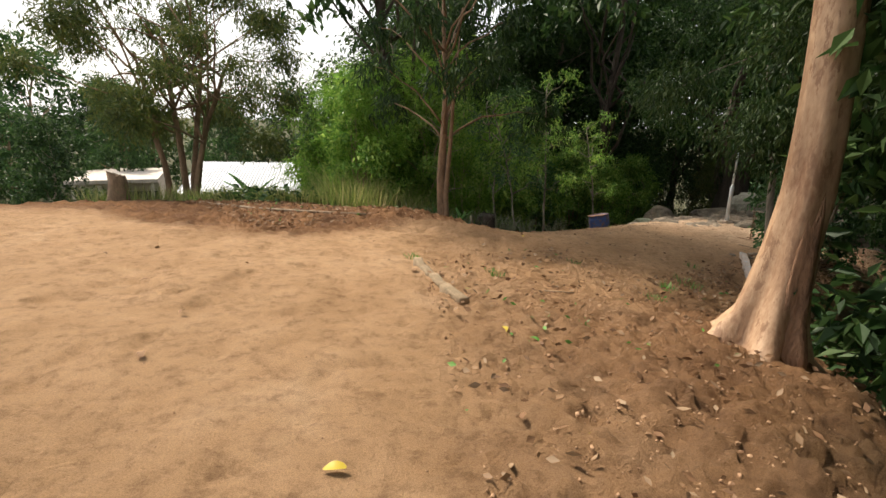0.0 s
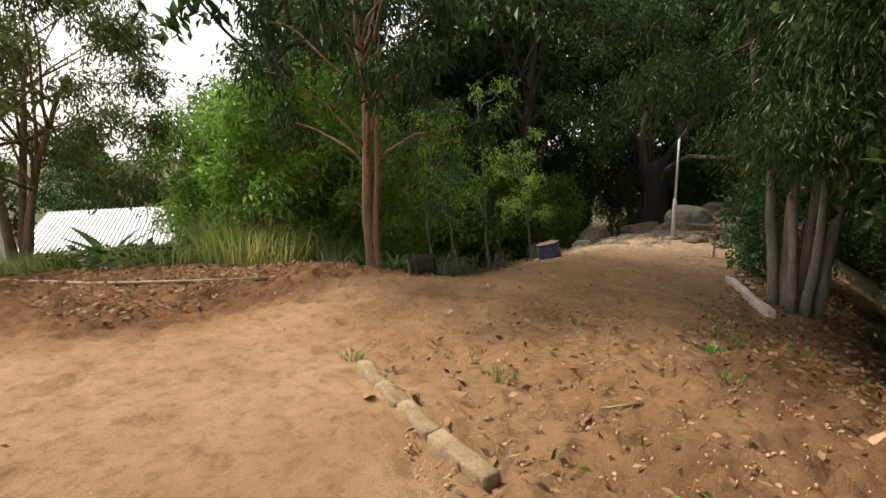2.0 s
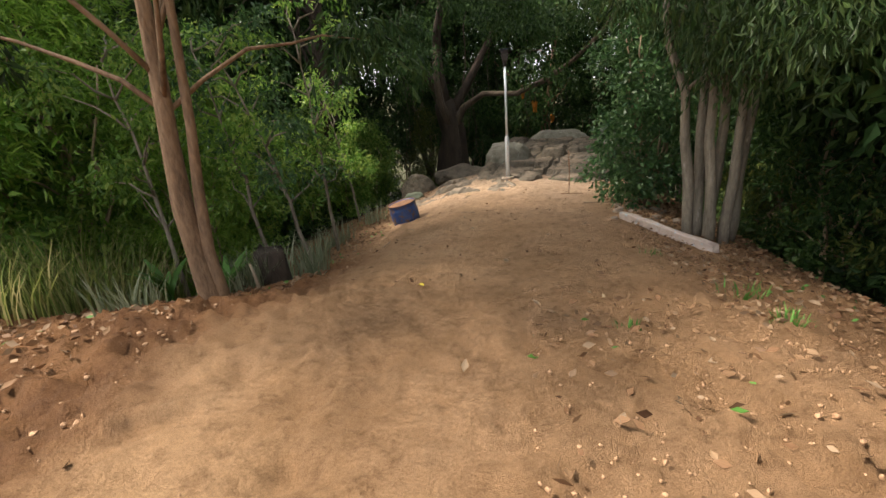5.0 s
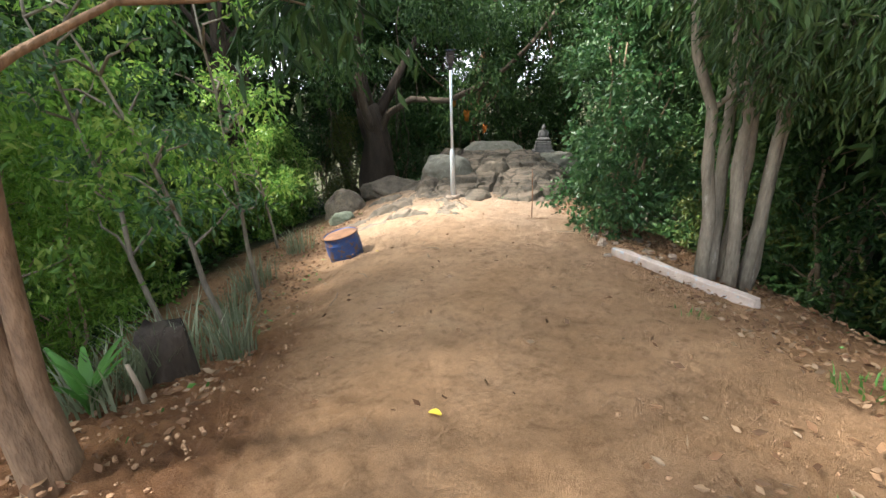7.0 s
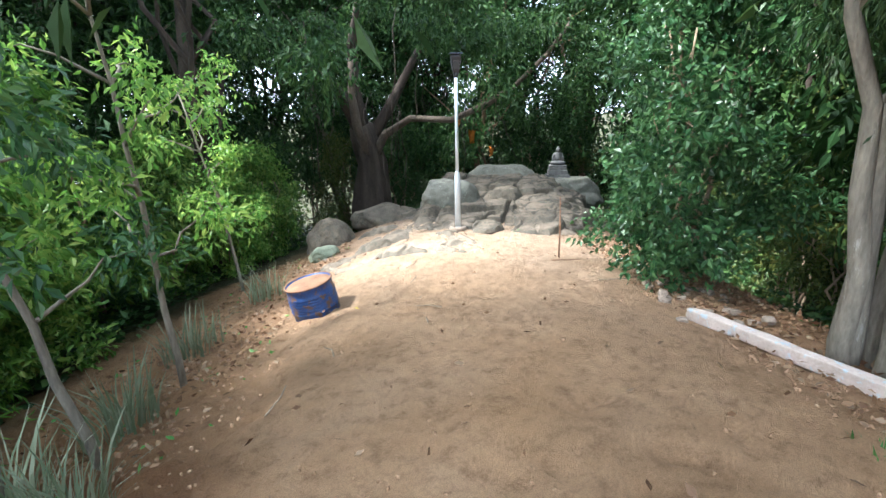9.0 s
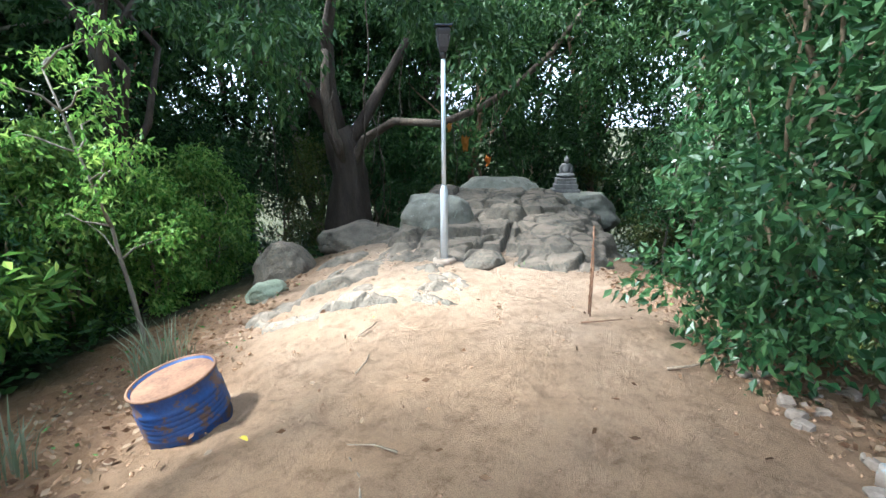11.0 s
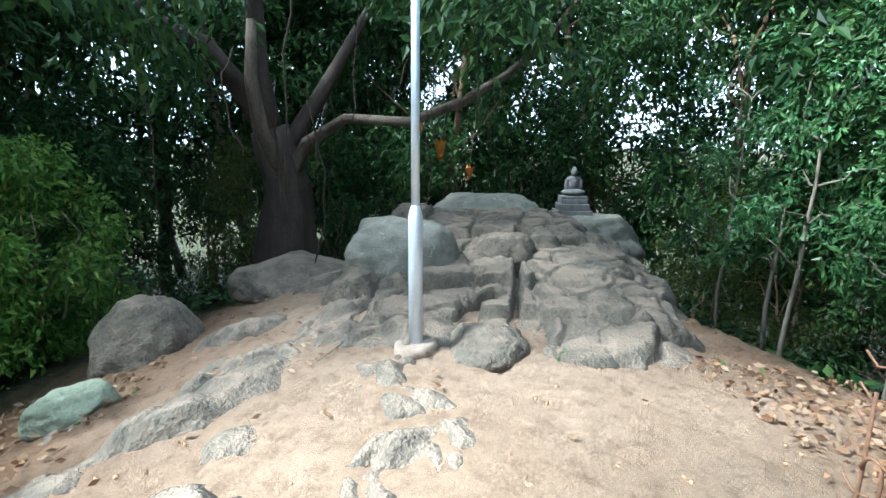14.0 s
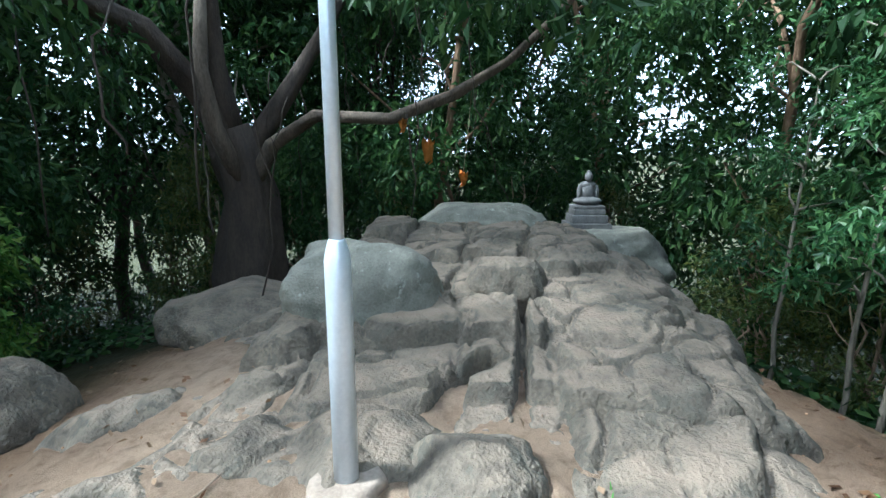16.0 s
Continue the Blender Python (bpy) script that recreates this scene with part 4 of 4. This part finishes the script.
deep = [make_crown_tree("woodland_tree", "tall dark tree deep in the woodland", 8.6, 2.8, 26, 520, 11, M_BARK_GREY, L_FOREST, .32, .46, 104, .08, .13, group="woodland trees", spread=.4, clump=.38),
        make_crown_tree("woodland_tree", "tall dark tree deep in the woodland", 7.4, 2.6, 24, 480, 11, M_BARK, L_FOREST, .30, .46, 105, .06, .12, group="woodland trees", spread=.4, clump=.38)]
shrubs = [make_crown_tree("shrub", "dense leafy shrub on the bank", 2.6, 1.15, 20, 900, 9, M_TWIG, L_BUSH, .095, .45, 111, .08, .03, stems=4, category="shrub", group="bank shrubs", spread=.16, clump=.36),
          make_crown_tree("shrub", "dense leafy shrub on the bank", 3.3, 1.2, 22, 950, 9, M_TWIG, L_FOREST, .10, .42, 112, .06, .035, stems=4, category="shrub", group="bank shrubs", spread=.17, clump=.36),
          make_crown_tree("shrub", "leafy shrub with yellow-green foliage on the bank", 2.9, 1.1, 20, 800, 9, M_TWIG, L_OLIVE, .09, .4, 113, .08, .03, stems=5, category="shrub", group="bank shrubs", spread=.17, clump=.36)]
# left bank shrubs, two of them with sunlight put into their leaf colour
left_shrubs = [make_crown_tree("shrub", "dense shrub on the left bank, its green lightened to look sunlit", 3.0, 1.15, 22, 950, 9, M_TWIG, L_SUNLIT, .13, .42, 114, .06, .03, stems=5, category="shrub", group="bank shrubs", spread=.17, clump=.36),
        make_crown_tree("shrub", "dense shrub on the left bank, its green lightened to look sunlit", 2.6, 1.1, 20, 900, 9, M_TWIG, L_SUNLIT, .12, .45, 115, .05, .03, stems=4, category="shrub", group="bank shrubs", spread=.16, clump=.36), shrubs[0]]
bright = [make_crown_tree("feathery_bush", "bright green feathery bush catching the light", 4.4, 1.7, 26, 1300, 10, M_TWIG, L_BRIGHT, .15, .16, 121, .05, .04, .1, stems=6, category="bush", group="bright bushes", spread=.28, clump=.36)]

rng_w = np.random.default_rng(77)
left_bank = [(*along(u, p), s) for u, p, s in ((2.6, -5.6, 1.0), (4.0, -5.8, .9), (5.2, -5.4, .9), (6.2, -5.2, .85), (7.3, -5.2, .85), (8.5, -5.9, .95), (9.8, -5.6, .9), (4.6, -6.0, 1.3), (6.6, -5.8, 1.3), (8.8, -6.0, 1.3), (3.0, -7.2, 1.2), (11.2, -5.2, 1.1), (12.6, -6.2, 1.1), (10.2, -6.6, 1.2), (11.8, -4.4, .8), (13.2, -4.2, .8), (12.2, -7.6, 1.1), (14.2, -7.0, 1.1), (15.4, -5.2, .9))]
right_bank = [(*along(u, p), s) for u, p, s in ((6.0, 4.9, 1.0), (7.6, 5.2, 1.15), (8.8, 5.2, 1.1), (10, 5.6, 1.1), (11.4, 5.8, 1.0), (12.8, 5.9, 1.0), (14.2, 5.6, 1.0), (4.6, 5.6, 1.1), (5.4, 6.4, 1.3), (3.3, 5.2, .75), (1.6, 5.6, .8), (.6, 6.2, 1.0), (-.8, 6.4, 1.0), (2.6, 6.6, 1.2), (7.6, 7.0, 1.3), (9.6, 7.2, 1.2), (17, -8, 1.3), (15.5, -9.2, 1.3), (17.6, -6, 1.25), (19.2, -4.5, 1.2), (19.6, -1, 1.2), (19.6, 2, 1.2), (12.6, -9.4, 1.2), (17.8, 4.8, 1.0), (18.2, 2.8, 1.0), (18.4, .8, .9), (17.8, -1.2, .9), (17.8, -3.2, 1.0))]
scatter(left_shrubs, left_bank, 4)
scatter(shrubs[1:], right_bank, 5)
shade = [make_crown_tree("shade_shrub", "dark dense shrub in the shade of the woods", 3.6, 1.5, 20, 520, 9, M_TWIG, L_FOREST, .19, .46, 116, .03, .04, stems=4, category="shrub", group="shade shrubs", spread=.26, clump=.40)]
scatter(shade, [(*along(u, p), s) for u, p, s in ((-3.4, 7.2, 1.0), (-2.0, 6.9, 1.0), (-.6, 7.2, 1.1), (.8, 7.4, 1.1), (2.2, 7.2, 1.1), (3.6, 7.3, 1.1), (5.0, 7.4, 1.2), (6.4, 7.4, 1.2), (7.8, 7.8, 1.2), (9.2, 7.9, 1.2), (4.4, 5.0, .6), (2.4, 5.2, .6), (.2, 5.7, .6), (-4.6, 8.2, 1.1))], 15)
bx_list = [(-2.0, 12.4, .9), (-.8, 12.8, 1.0), (-2.9, 13.6, .9), (-.2, 14.0, 1.1), (-2.0, 15.0, 1.1), (.6, 12.2, .7)]
scatter(bright, bx_list, 6)
woods, behind = [], []
for u, p in ((1.2, 6.8), (3.2, 7.0), (-1.2, 7.6), (5.8, 7.0), (8.8, 6.9), (-3.2, 8.0), (5.6, -7.6), (7.8, -7.8), (9.6, -8.4), (12.2, -8.4), (7.6, -11.2), (11, -11.5), (15, -8), (14.6, -11.5), (18, -6.5), (19.5, -2.6), (19, 1.2), (17.6, 4.6), (21, 4.5), (20.5, -9), (23, -4), (24, .8),
             (15, 6.6), (12.4, 7.6), (9.8, 8.4), (7.0, 8.6), (4.6, 8.4), (2.4, 9), (-.2, 8.8), (-2.6, 9.4), (14, 10.6), (10.5, 12), (6.5, 12), (2.5, 12.4), (-1.4, 12.6), (-5, 9.6), (17.5, 9), (21, -1),
             (2.2, 5.7), (4.3, 6.0), (6.8, 5.8), (-.2, 6.4), (8.2, 9.6), (5.6, 10), (3.4, 10.6), (1.0, 10.4), (-4.4, 11.4), (4.0, 14), (8.4, 14), (0, 15)):
    x, y = along(u + rng_w.normal(0, .4), p + rng_w.normal(0, .4))
    size = float(rng_w.uniform(.82, .98) if -9 < p < -7 and u < 13 else rng_w.uniform(1.05, 1.22) if u > 14 else rng_w.uniform(1.15, 1.5))
    (behind if p > 8.2 and u < 9.5 else woods).append((x, y, size))
scatter(forest, woods, 8)
scatter(deep, behind, 18)
# high crowns added mostly out of view, shading the spur and closing sky gaps
lofty = [make_crown_tree("canopy_tree", "very tall tree added to shade the clearing and close sky gaps", 12.5, 3.3, 26, 450, 11, M_BARK_DARK, L_FOREST, .33, .46, 106, .52, .17, group="high canopy trees", spread=.42, clump=.40)]
scatter(lofty, [(*along(u, p), 1.0) for u, p in ((4.0, -5.6), (11.9, -5.0), (3.6, 6.0), (6.2, 5.6), (9.2, 6.2), (14.6, -9.4), (17, -9.8), (20, -8.8), (20, -5.8), (22, -3), (21.6, .2), (22, 3.2), (20.4, 6.0), (24, -7), (25, -.5))], 19)
far = [(-19, 15.5, .45), (-23, 19, .6), (-17, 28, .8), (-34, 22, 1.0), (-22, 33, .9), (-12, 39, 1.1), (-30, 36, 1.2), (-13.5, 16.5, .4), (2, 34, 1.2), (8, 32, 1.2), (-16, 24, .62), (-20, 20, .7), (-14, 31, .7), (-24, 27, .8), (-9, 34, .8), (-4, 30, .8), (2, 27, .9), (-30, 20, .9), (-28, 12, .8), (-36, 30, 1.0), (-18, 40, 1.0), (-8, 44, 1.0), (4, 38, 1.1), (-26, 38, 1.0), (-6, -14, 1.0), (4, -13, 1.0)]
scatter(deep, far, 9)
for ob, m in FIRST:
    ob.matrix_basis = m

# near bush on the right of the path, and saplings on the left bank
hero = make_crown_tree("glossy_bush", "tall dense bush with glossy blue-green leaves beside the path", 3.6, 1.05, 30, 1600, 9, M_TWIG, L_BUSH, .092, .55, 131, .05, .035, stems=6, category="bush", spread=.15, clump=.40)
hero.matrix_basis = at_ground(6.95, 8.95, 40)


def sapling(x, y, h, seed, lean):
    rng = np.random.default_rng(seed)
    t = thing("sapling", (x, y, height(x, y)), "thin sapling with light green leaves on the bank", "sapling", "saplings")
    bm = bmesh.new()
    trunk = curve_pts((0, 0, -.15), (lean[0], lean[1], h), (-lean[0] * .2, 0, 0), 9, rng, .012)
    tube(bm, trunk, [.030 - .0027 * i for i in range(9)], 9, .25, seed=seed)
    part("trunk", bm, M_BARK_GREY, t)
    clumps = []
    for i in range(12):
        k = 3 + i % 6
        a = i * 2.4
        c = trunk[k] + Vector((math.cos(a) * .55, math.sin(a) * .55, rng.uniform(.1, .45)))
        clumps.append((tuple(c), (.34, .34, .24)))
        bm = bmesh.new()
        tube(bm, curve_pts(trunk[k], c, (0, 0, .06), 5, rng, .03), [.014, .012, .009, .006, .003], 5)
        part("limb", bm, M_BARK_GREY, t)
    p, w = sprigs(clumps, 220, 8, rng, .14, .4, .2)
    part("crown", leaves("crown", p, w, L_SUNLIT if seed % 2 else L_BUSH, .085, .42, rng=rng), L_BUSH, t)


sapling(2.42, 11.45, 3.2, 1, (-.15, .1))
sapling(1.62, 10.6, 2.7, 2, (-.6, .35))
sapling(1.2, 10.9, 2.9, 3, (-.3, .5))
sapling(4.6, 14.6, 3.0, 5, (-.4, .3))
sapling(.1, 10.6, 2.6, 7, (-.2, .2))
for k, (x, y) in enumerate(((11.3, 10.4), (11.9, 10.6), (10.6, 9.6), (12.6, 11.2))):
    sapling(x, y, 3.4, 20 + 2 * k, (.3, -.1))


def grass_tuft(name, label, at, count, h, spreadr, material, seed, width=.012, group="", kind=""):
    """Curved blades that rise from one patch."""
    rng = np.random.default_rng(seed)
    verts, faces = [], []
    for i in range(count):
        r, a = spreadr * math.sqrt(rng.random()), rng.uniform(0, 6.283)
        bx_, by_ = r * math.cos(a), r * math.sin(a)
        z0 = height(at[0] + bx_, at[1] + by_) - at[2] - .03
        d = Vector((math.cos(a + rng.normal(0, .8)), math.sin(a + rng.normal(0, .8)), 0))
        s = Vector((-d.y, d.x, 0)) * width * rng.uniform(.6, 1.2)
        hh, out = h * rng.uniform(.5, 1.15), rng.uniform(.1, .6)
        b = len(verts)
        for j in range(4):
            f = j / 3
            c = Vector((bx_, by_, z0)) + d * (out * hh * f * f) + Vector((0, 0, hh * (f - .25 * out * f * f)))
            wd = 1 - .92 * f * f
            verts += [c - s * wd, c + s * wd]
        faces += [(b, b + 1, b + 3, b + 2), (b + 2, b + 3, b + 5, b + 4), (b + 4, b + 5, b + 7, b + 6)]
    o = new(name, mesh_of(name, [tuple(v) for v in verts], faces, material))
    o.matrix_basis = pose(*at)
    return tagged(o, label, "grass", group, kind)


for i, (x, y, n, h, r) in enumerate(((-3.2, 10.6, 420, .45, 1.0), (-1.9, 10.5, 420, .75, 1.0), (-.7, 10.7, 380, .7, .8), (-4.6, 11.2, 420, .5, 1.1), (-6.0, 12.0, 420, .5, 1.2), (-2.2, 11.4, 360, 1.15, .9), (-1.0, 11.4, 360, 1.15, .9), (-7.5, 11.5, 400, .6, 1.2))):
    grass_tuft("tall_grass", "stand of tall straw-green grass behind the leaf bed", (x, y, height(x, y)), int(n * 1.9), h, r, L_GRASS, 40 + i, .008, "tall grass", "stuff")
for i, (x, y, n, h, r) in enumerate(((1.35, 9.95, 90, .5, .18), (1.1, 10.4, 120, .6, .3), (.7, 10.2, 120, .55, .3), (.35, 9.9, 90, .45, .25), (1.9, 11.2, 90, .55, .25), (-.5, 9.7, 90, .4, .3), (2.9, 12.4, 100, .5, .3), (4.3, 13.4, 90, .5, .3))):
    grass_tuft("grass_tuft", "dusty grey-green grass tuft on the bank", (x, y, height(x, y)), n, h, r, L_GREYGRASS, 60 + i, .009, "grass tufts")
for i, (x, y, n, h, r) in enumerate(((.58, 4.92, 26, .10, .09), (2.75, 5.6, 40, .14, .12), (-.36, 5.45, 30, .08, .1), (1.75, 6.2, 20, .08, .1), (3.3, 6.1, 40, .14, .2), (2.3, 4.9, 30, .1, .12), (1.15, 3.55, 20, .07, .08), (3.9, 7.2, 30, .12, .15), (7.95, 11.6, 24, .10, .10), (8.4, 11.5, 24, .09, .10))):
    grass_tuft("weed_tuft", "small green weed growing in the sand", (x, y, height(x, y)), n, h, r, L_PALM, 80 + i, .009, "weeds")


def palm_seedling(x, y, seed, name="palm_seedling", label="young palm with upright bright green blades", count=9):
    """Upright fan of long folded leaves."""
    rng = np.random.default_rng(seed)
    t = thing(name, (x, y, height(x, y)), label, name.split("_")[0])
    for i in range(count):
        a = rng.uniform(0, 6.28)
        d = Vector((math.cos(a), math.sin(a), 0))
        s = Vector((-d.y, d.x, 0))
        h, out = rng.uniform(.38, .62), rng.uniform(.1, .42)
        bm = bmesh.new()
        rows = []
        for j in range(7):
            f = j / 6
            c = d * (out * f * f) + Vector((0, 0, h * (f - .2 * f * f) - .02))
            w = .045 * math.sin(math.pi * (.12 + .84 * f)) ** .8
            rows.append([bm.verts.new(c - s * w), bm.verts.new(c - d * w * .5), bm.verts.new(c + s * w)])
        for q, r in zip(rows, rows[1:]):
            for k in range(2):
                bm.faces.new((q[k], q[k + 1], r[k + 1], r[k]))
        part("leaf", bm, L_PALM, t)
    return t


palm_seedling(.35, 9.80, 1)
palm_seedling(-.15, 10.1, 2)
banana = palm_seedling(-5.2, 13.0, 3, "banana_plant", "young banana plant with broad dark leaves", 5)
banana.matrix_basis = banana.matrix_basis @ Matrix.Diagonal((2.6, 2.6, 2.3, 1))


# ---------------------------------------------------------------- far buildings
def shed():
    x, y, z = -9.6, 24.6, -3.75
    t = thing("metal_roofed_shed", (x, y, z), "low building with a pale corrugated metal roof", "building", turn=8)
    part("wall", box(bmesh.new(), (4.6, 5.0, 2.3), (0, 0, 1.15)), M_WALL, t, smooth=False)
    bm = bmesh.new()
    n = 110
    for side in (0, 1):
        rows = []
        for j in range(2):
            yy = (-3.4 if j == 0 else .0) if side == 0 else (.0 if j == 0 else 3.4)
            zz = 2.25 if (side == 0) == (j == 0) else 3.35
            rows.append([bm.verts.new((-2.6 + 5.2 * i / n, yy, zz + .035 * math.cos(i * math.pi / 1.5))) for i in range(n + 1)])
        for i in range(n):
            bm.faces.new((rows[0][i], rows[0][i + 1], rows[1][i + 1], rows[1][i]))
    part("roof", bm, M_ROOF, t, "pale corrugated metal roof", smooth=False)
    t2 = thing("low_house", (-14.7, 21.9, -3.35), "low pale house with a shaded open front", "building", turn=25)
    part("wall", box(bmesh.new(), (3.0, 3.6, 2.2), (0, 1.5, 1.1)), M_WALL, t2, smooth=False)
    part("roof", box(bmesh.new(), (3.3, 5.4, .16), (0, .6, 2.4), .03), M_CONCRETE, t2, smooth=False)
    for k in range(4):
        part("post", box(bmesh.new(), (.14, .14, 2.3), (-1.4 + .93 * k, -1.9, 1.15)), M_WALL, t2, smooth=False)
    # dark slabs that stand for the shaded openings
    for k in range(2):
        part("window", box(bmesh.new(), (1.4, .06, 1.1), (-.75 + 1.5 * k, -.33, 1.2)), M_OPEN, t2, smooth=False)


shed()
stump(-7.2, 10.5, .2, .62, "broken dark stump at the edge of the sand", 6)


# ---------------------------------------------------------------- litter, pebbles, single leaves
def litter(name, label, spots, material, length, seed, category="leaf litter"):
    rng = np.random.default_rng(seed)
    pts = []
    for u0, u1, p0, p1, n in spots:
        for _ in range(n):
            x, y = along(rng.uniform(u0, u1), rng.uniform(p0, p1))
            if p0 == .6 and (x + .3) * .99 + (y - 5.2) * .1 < .1:
                continue
            pts.append((x, y, height(x, y) + rng.uniform(.012, .04) + (rng.uniform(0, .3) if length > .15 else 0)))
    pts = np.array(pts)
    ways = rng.normal(size=(len(pts), 3)) * np.array([1, 1, .22])
    o = new(name, leaves(name, pts, ways, material, length, .5, .35, rng, -.12))
    return tagged(o, label, category, kind="stuff")


litter("leaf_litter", "scattered dry brown leaves on the earth", [(-1.5, 3.6, -5.0, -1.6, 2600), (3, 11, -3.6, -1.7, 1900), (2.0, 10, 2.0, 3.6, 2600), (-6, 2.2, .6, 6.4, 2000), (-5, 3, -2, 1, 12), (2, 11, -1.8, 2.2, 170), (10, 14, -3.5, 3.5, 160)], L_DRY, .065, 3)
litter("green_leaf_fall", "scattered fallen green leaves", [(-1.5, 3.6, -5.0, -1.8, 90), (3, 11, -3.6, -1.6, 120), (2, 10, 2.4, 4.4, 120), (-3, 2, .6, 4, 60)], L_PALM, .06, 4)

litter("undergrowth", "low dark green undergrowth covering the banks", [(3.6, 17, -9.5, -4.3, 6500), (-.5, 3.6, -10, -4.6, 2500), (1.5, 15, 4.3, 9, 5000), (15, 19, -6, 5, 2500)], L_FOREST, .16, 5, "undergrowth")


def pebbles():
    rng = np.random.default_rng(6)
    base = bmesh.new()
    bmesh.ops.create_icosphere(base, subdivisions=1, radius=1)
    bv = np.array([v.co[:] for v in base.verts])
    bf = np.array([[v.index for v in f.verts] for f in base.faces])
    base.free()
    verts, faces = [], []
    k = 0
    for u0, u1, p0, p1, n, s0, s1 in ((-6, 3, -3, 4, 500, .002, .006), (-6, 2.6, .6, 6.6, 6500, .002, .008), (-5.5, 2.4, .6, 4.6, 1600, .005, .013), (3, 11, -3, 3, 900, .003, .012), (3.5, 7.2, 1.9, 3.2, 700, .004, .014), (-1, 3.4, -3.6, -1.3, 1300, .004, .016), (3.4, 9, -2.8, -1.4, 700, .004, .016)):
        for _ in range(n):
            x, y = along(rng.uniform(u0, u1), rng.uniform(p0, p1))
            if p0 == .6 and (x + .3) * .99 + (y - 5.2) * .1 < .05:
                continue
            s = rng.uniform(s0, s1)
            v = bv * s * rng.uniform(.6, 1.3, 3) + rng.normal(0, s * .1, bv.shape)
            verts.append(v + np.array([x, y, height(x, y) + s * .3]))
            faces.append(bf + k)
            k += len(bv)
    o = new("pebbles", mesh_of("pebbles", np.concatenate(verts), np.concatenate(faces), M_CLOD))
    tagged(o, "small pale pebbles and clods strewn over the sand", "pebbles", kind="stuff")


pebbles()


def rubble_stone(x, y, s, seed):
    rng = np.random.default_rng(seed)
    bm = bmesh.new()
    bmesh.ops.create_icosphere(bm, subdivisions=2, radius=1)
    for v in bm.verts:
        q = v.co.copy()
        for ax in range(3):
            q[ax] = max(-.72, min(.72, q[ax]))
        v.co = Vector((q.x * s * rng.uniform(.97, 1.03), q.y * s * .8, q.z * s * .55)) * (1 + .12 * noise.noise(q * 2 + Vector((seed, 0, 0))))
    o = part("rubble_stone", bm, M_RUBBLE, None, smooth=False)
    o.matrix_basis = pose(x, y, height(x, y) + s * .25, rng.uniform(-20, 20), rng.uniform(-20, 20), rng.uniform(0, 360))
    tagged(o, "broken pale piece of concrete rubble on the bank", "rubble", "rubble by the path")


rng_r = np.random.default_rng(14)
for i in range(40):
    x, y = along(rng_r.uniform(5.7, 7.2), rng_r.normal(2.35, .28))
    rubble_stone(x, y, rng_r.uniform(.025, .075), i)


def single_leaf(x, y, length, material, label, turn, seed):
    rng = np.random.default_rng(seed)
    bm = bmesh.new()
    rows = []
    for j in range(6):
        f = j / 5
        w = length * .27 * math.sin(math.pi * (.06 + .9 * f)) ** .75
        z = .012 * math.sin(f * 3.1)
        rows.append([bm.verts.new((-w, length * (f - .5), z + w * .15)), bm.verts.new((0, length * (f - .5), z)), bm.verts.new((w, length * (f - .5), z + w * .15))])
    for q, r in zip(rows, rows[1:]):
        for k in range(2):
            bm.faces.new((q[k], q[k + 1], r[k + 1], r[k]))
    o = part("fallen_leaf", bm, material, None)
    o.matrix_basis = pose(x, y, height(x, y) + .016, rng.uniform(-8, 8), rng.uniform(-8, 8), turn)
    tagged(o, label, "leaf", "fallen leaves")

for k, (x, y, ln, tone) in enumerate(((0.47, 3.21, 0.13, "Y"), (0.66, 3.06, 0.12, "P"), (-0.39, 1.55, 0.13, "Y"), (0.71, 1.89, 0.07, "Y"), (1.32, 7.79, 0.11, "Y"), (1.49, 8.87, 0.09, "D"), (5.36, 11.6, 0.05, "Y"), (6.21, 10.9, 0.07, "D"), (3.79, 10.89, 0.09, "Y"), (7.44, 10.28, 0.07, "D"), (0.5, 5.22, 0.09, "D"), (-0.89, 6.05, 0.06, "D"), (0.03, 5.09, 0.1, "D"), (-0.17, 4.79, 0.07, "Y"), (-0.28, 4.71, 0.12, "D"), (6.19, 10.91, 0.07, "D"), (-1.66, 2.4, 0.11, "D"), (-3.26, 4.44, 0.08, "D"), (-2.43, 3.7, 0.1, "D"), (-1.79, 3.07, 0.08, "D"))):
    m_, lab = {"Y": (L_YELLOW, "fallen yellow leaf on the sand"), "P": (L_PALM, "fallen green leaf on the sand"), "D": (L_DRY, "curled dry leaf on the sand")}[tone]
    single_leaf(x, y, ln * .7, m_, lab, 47 * k % 360, k)
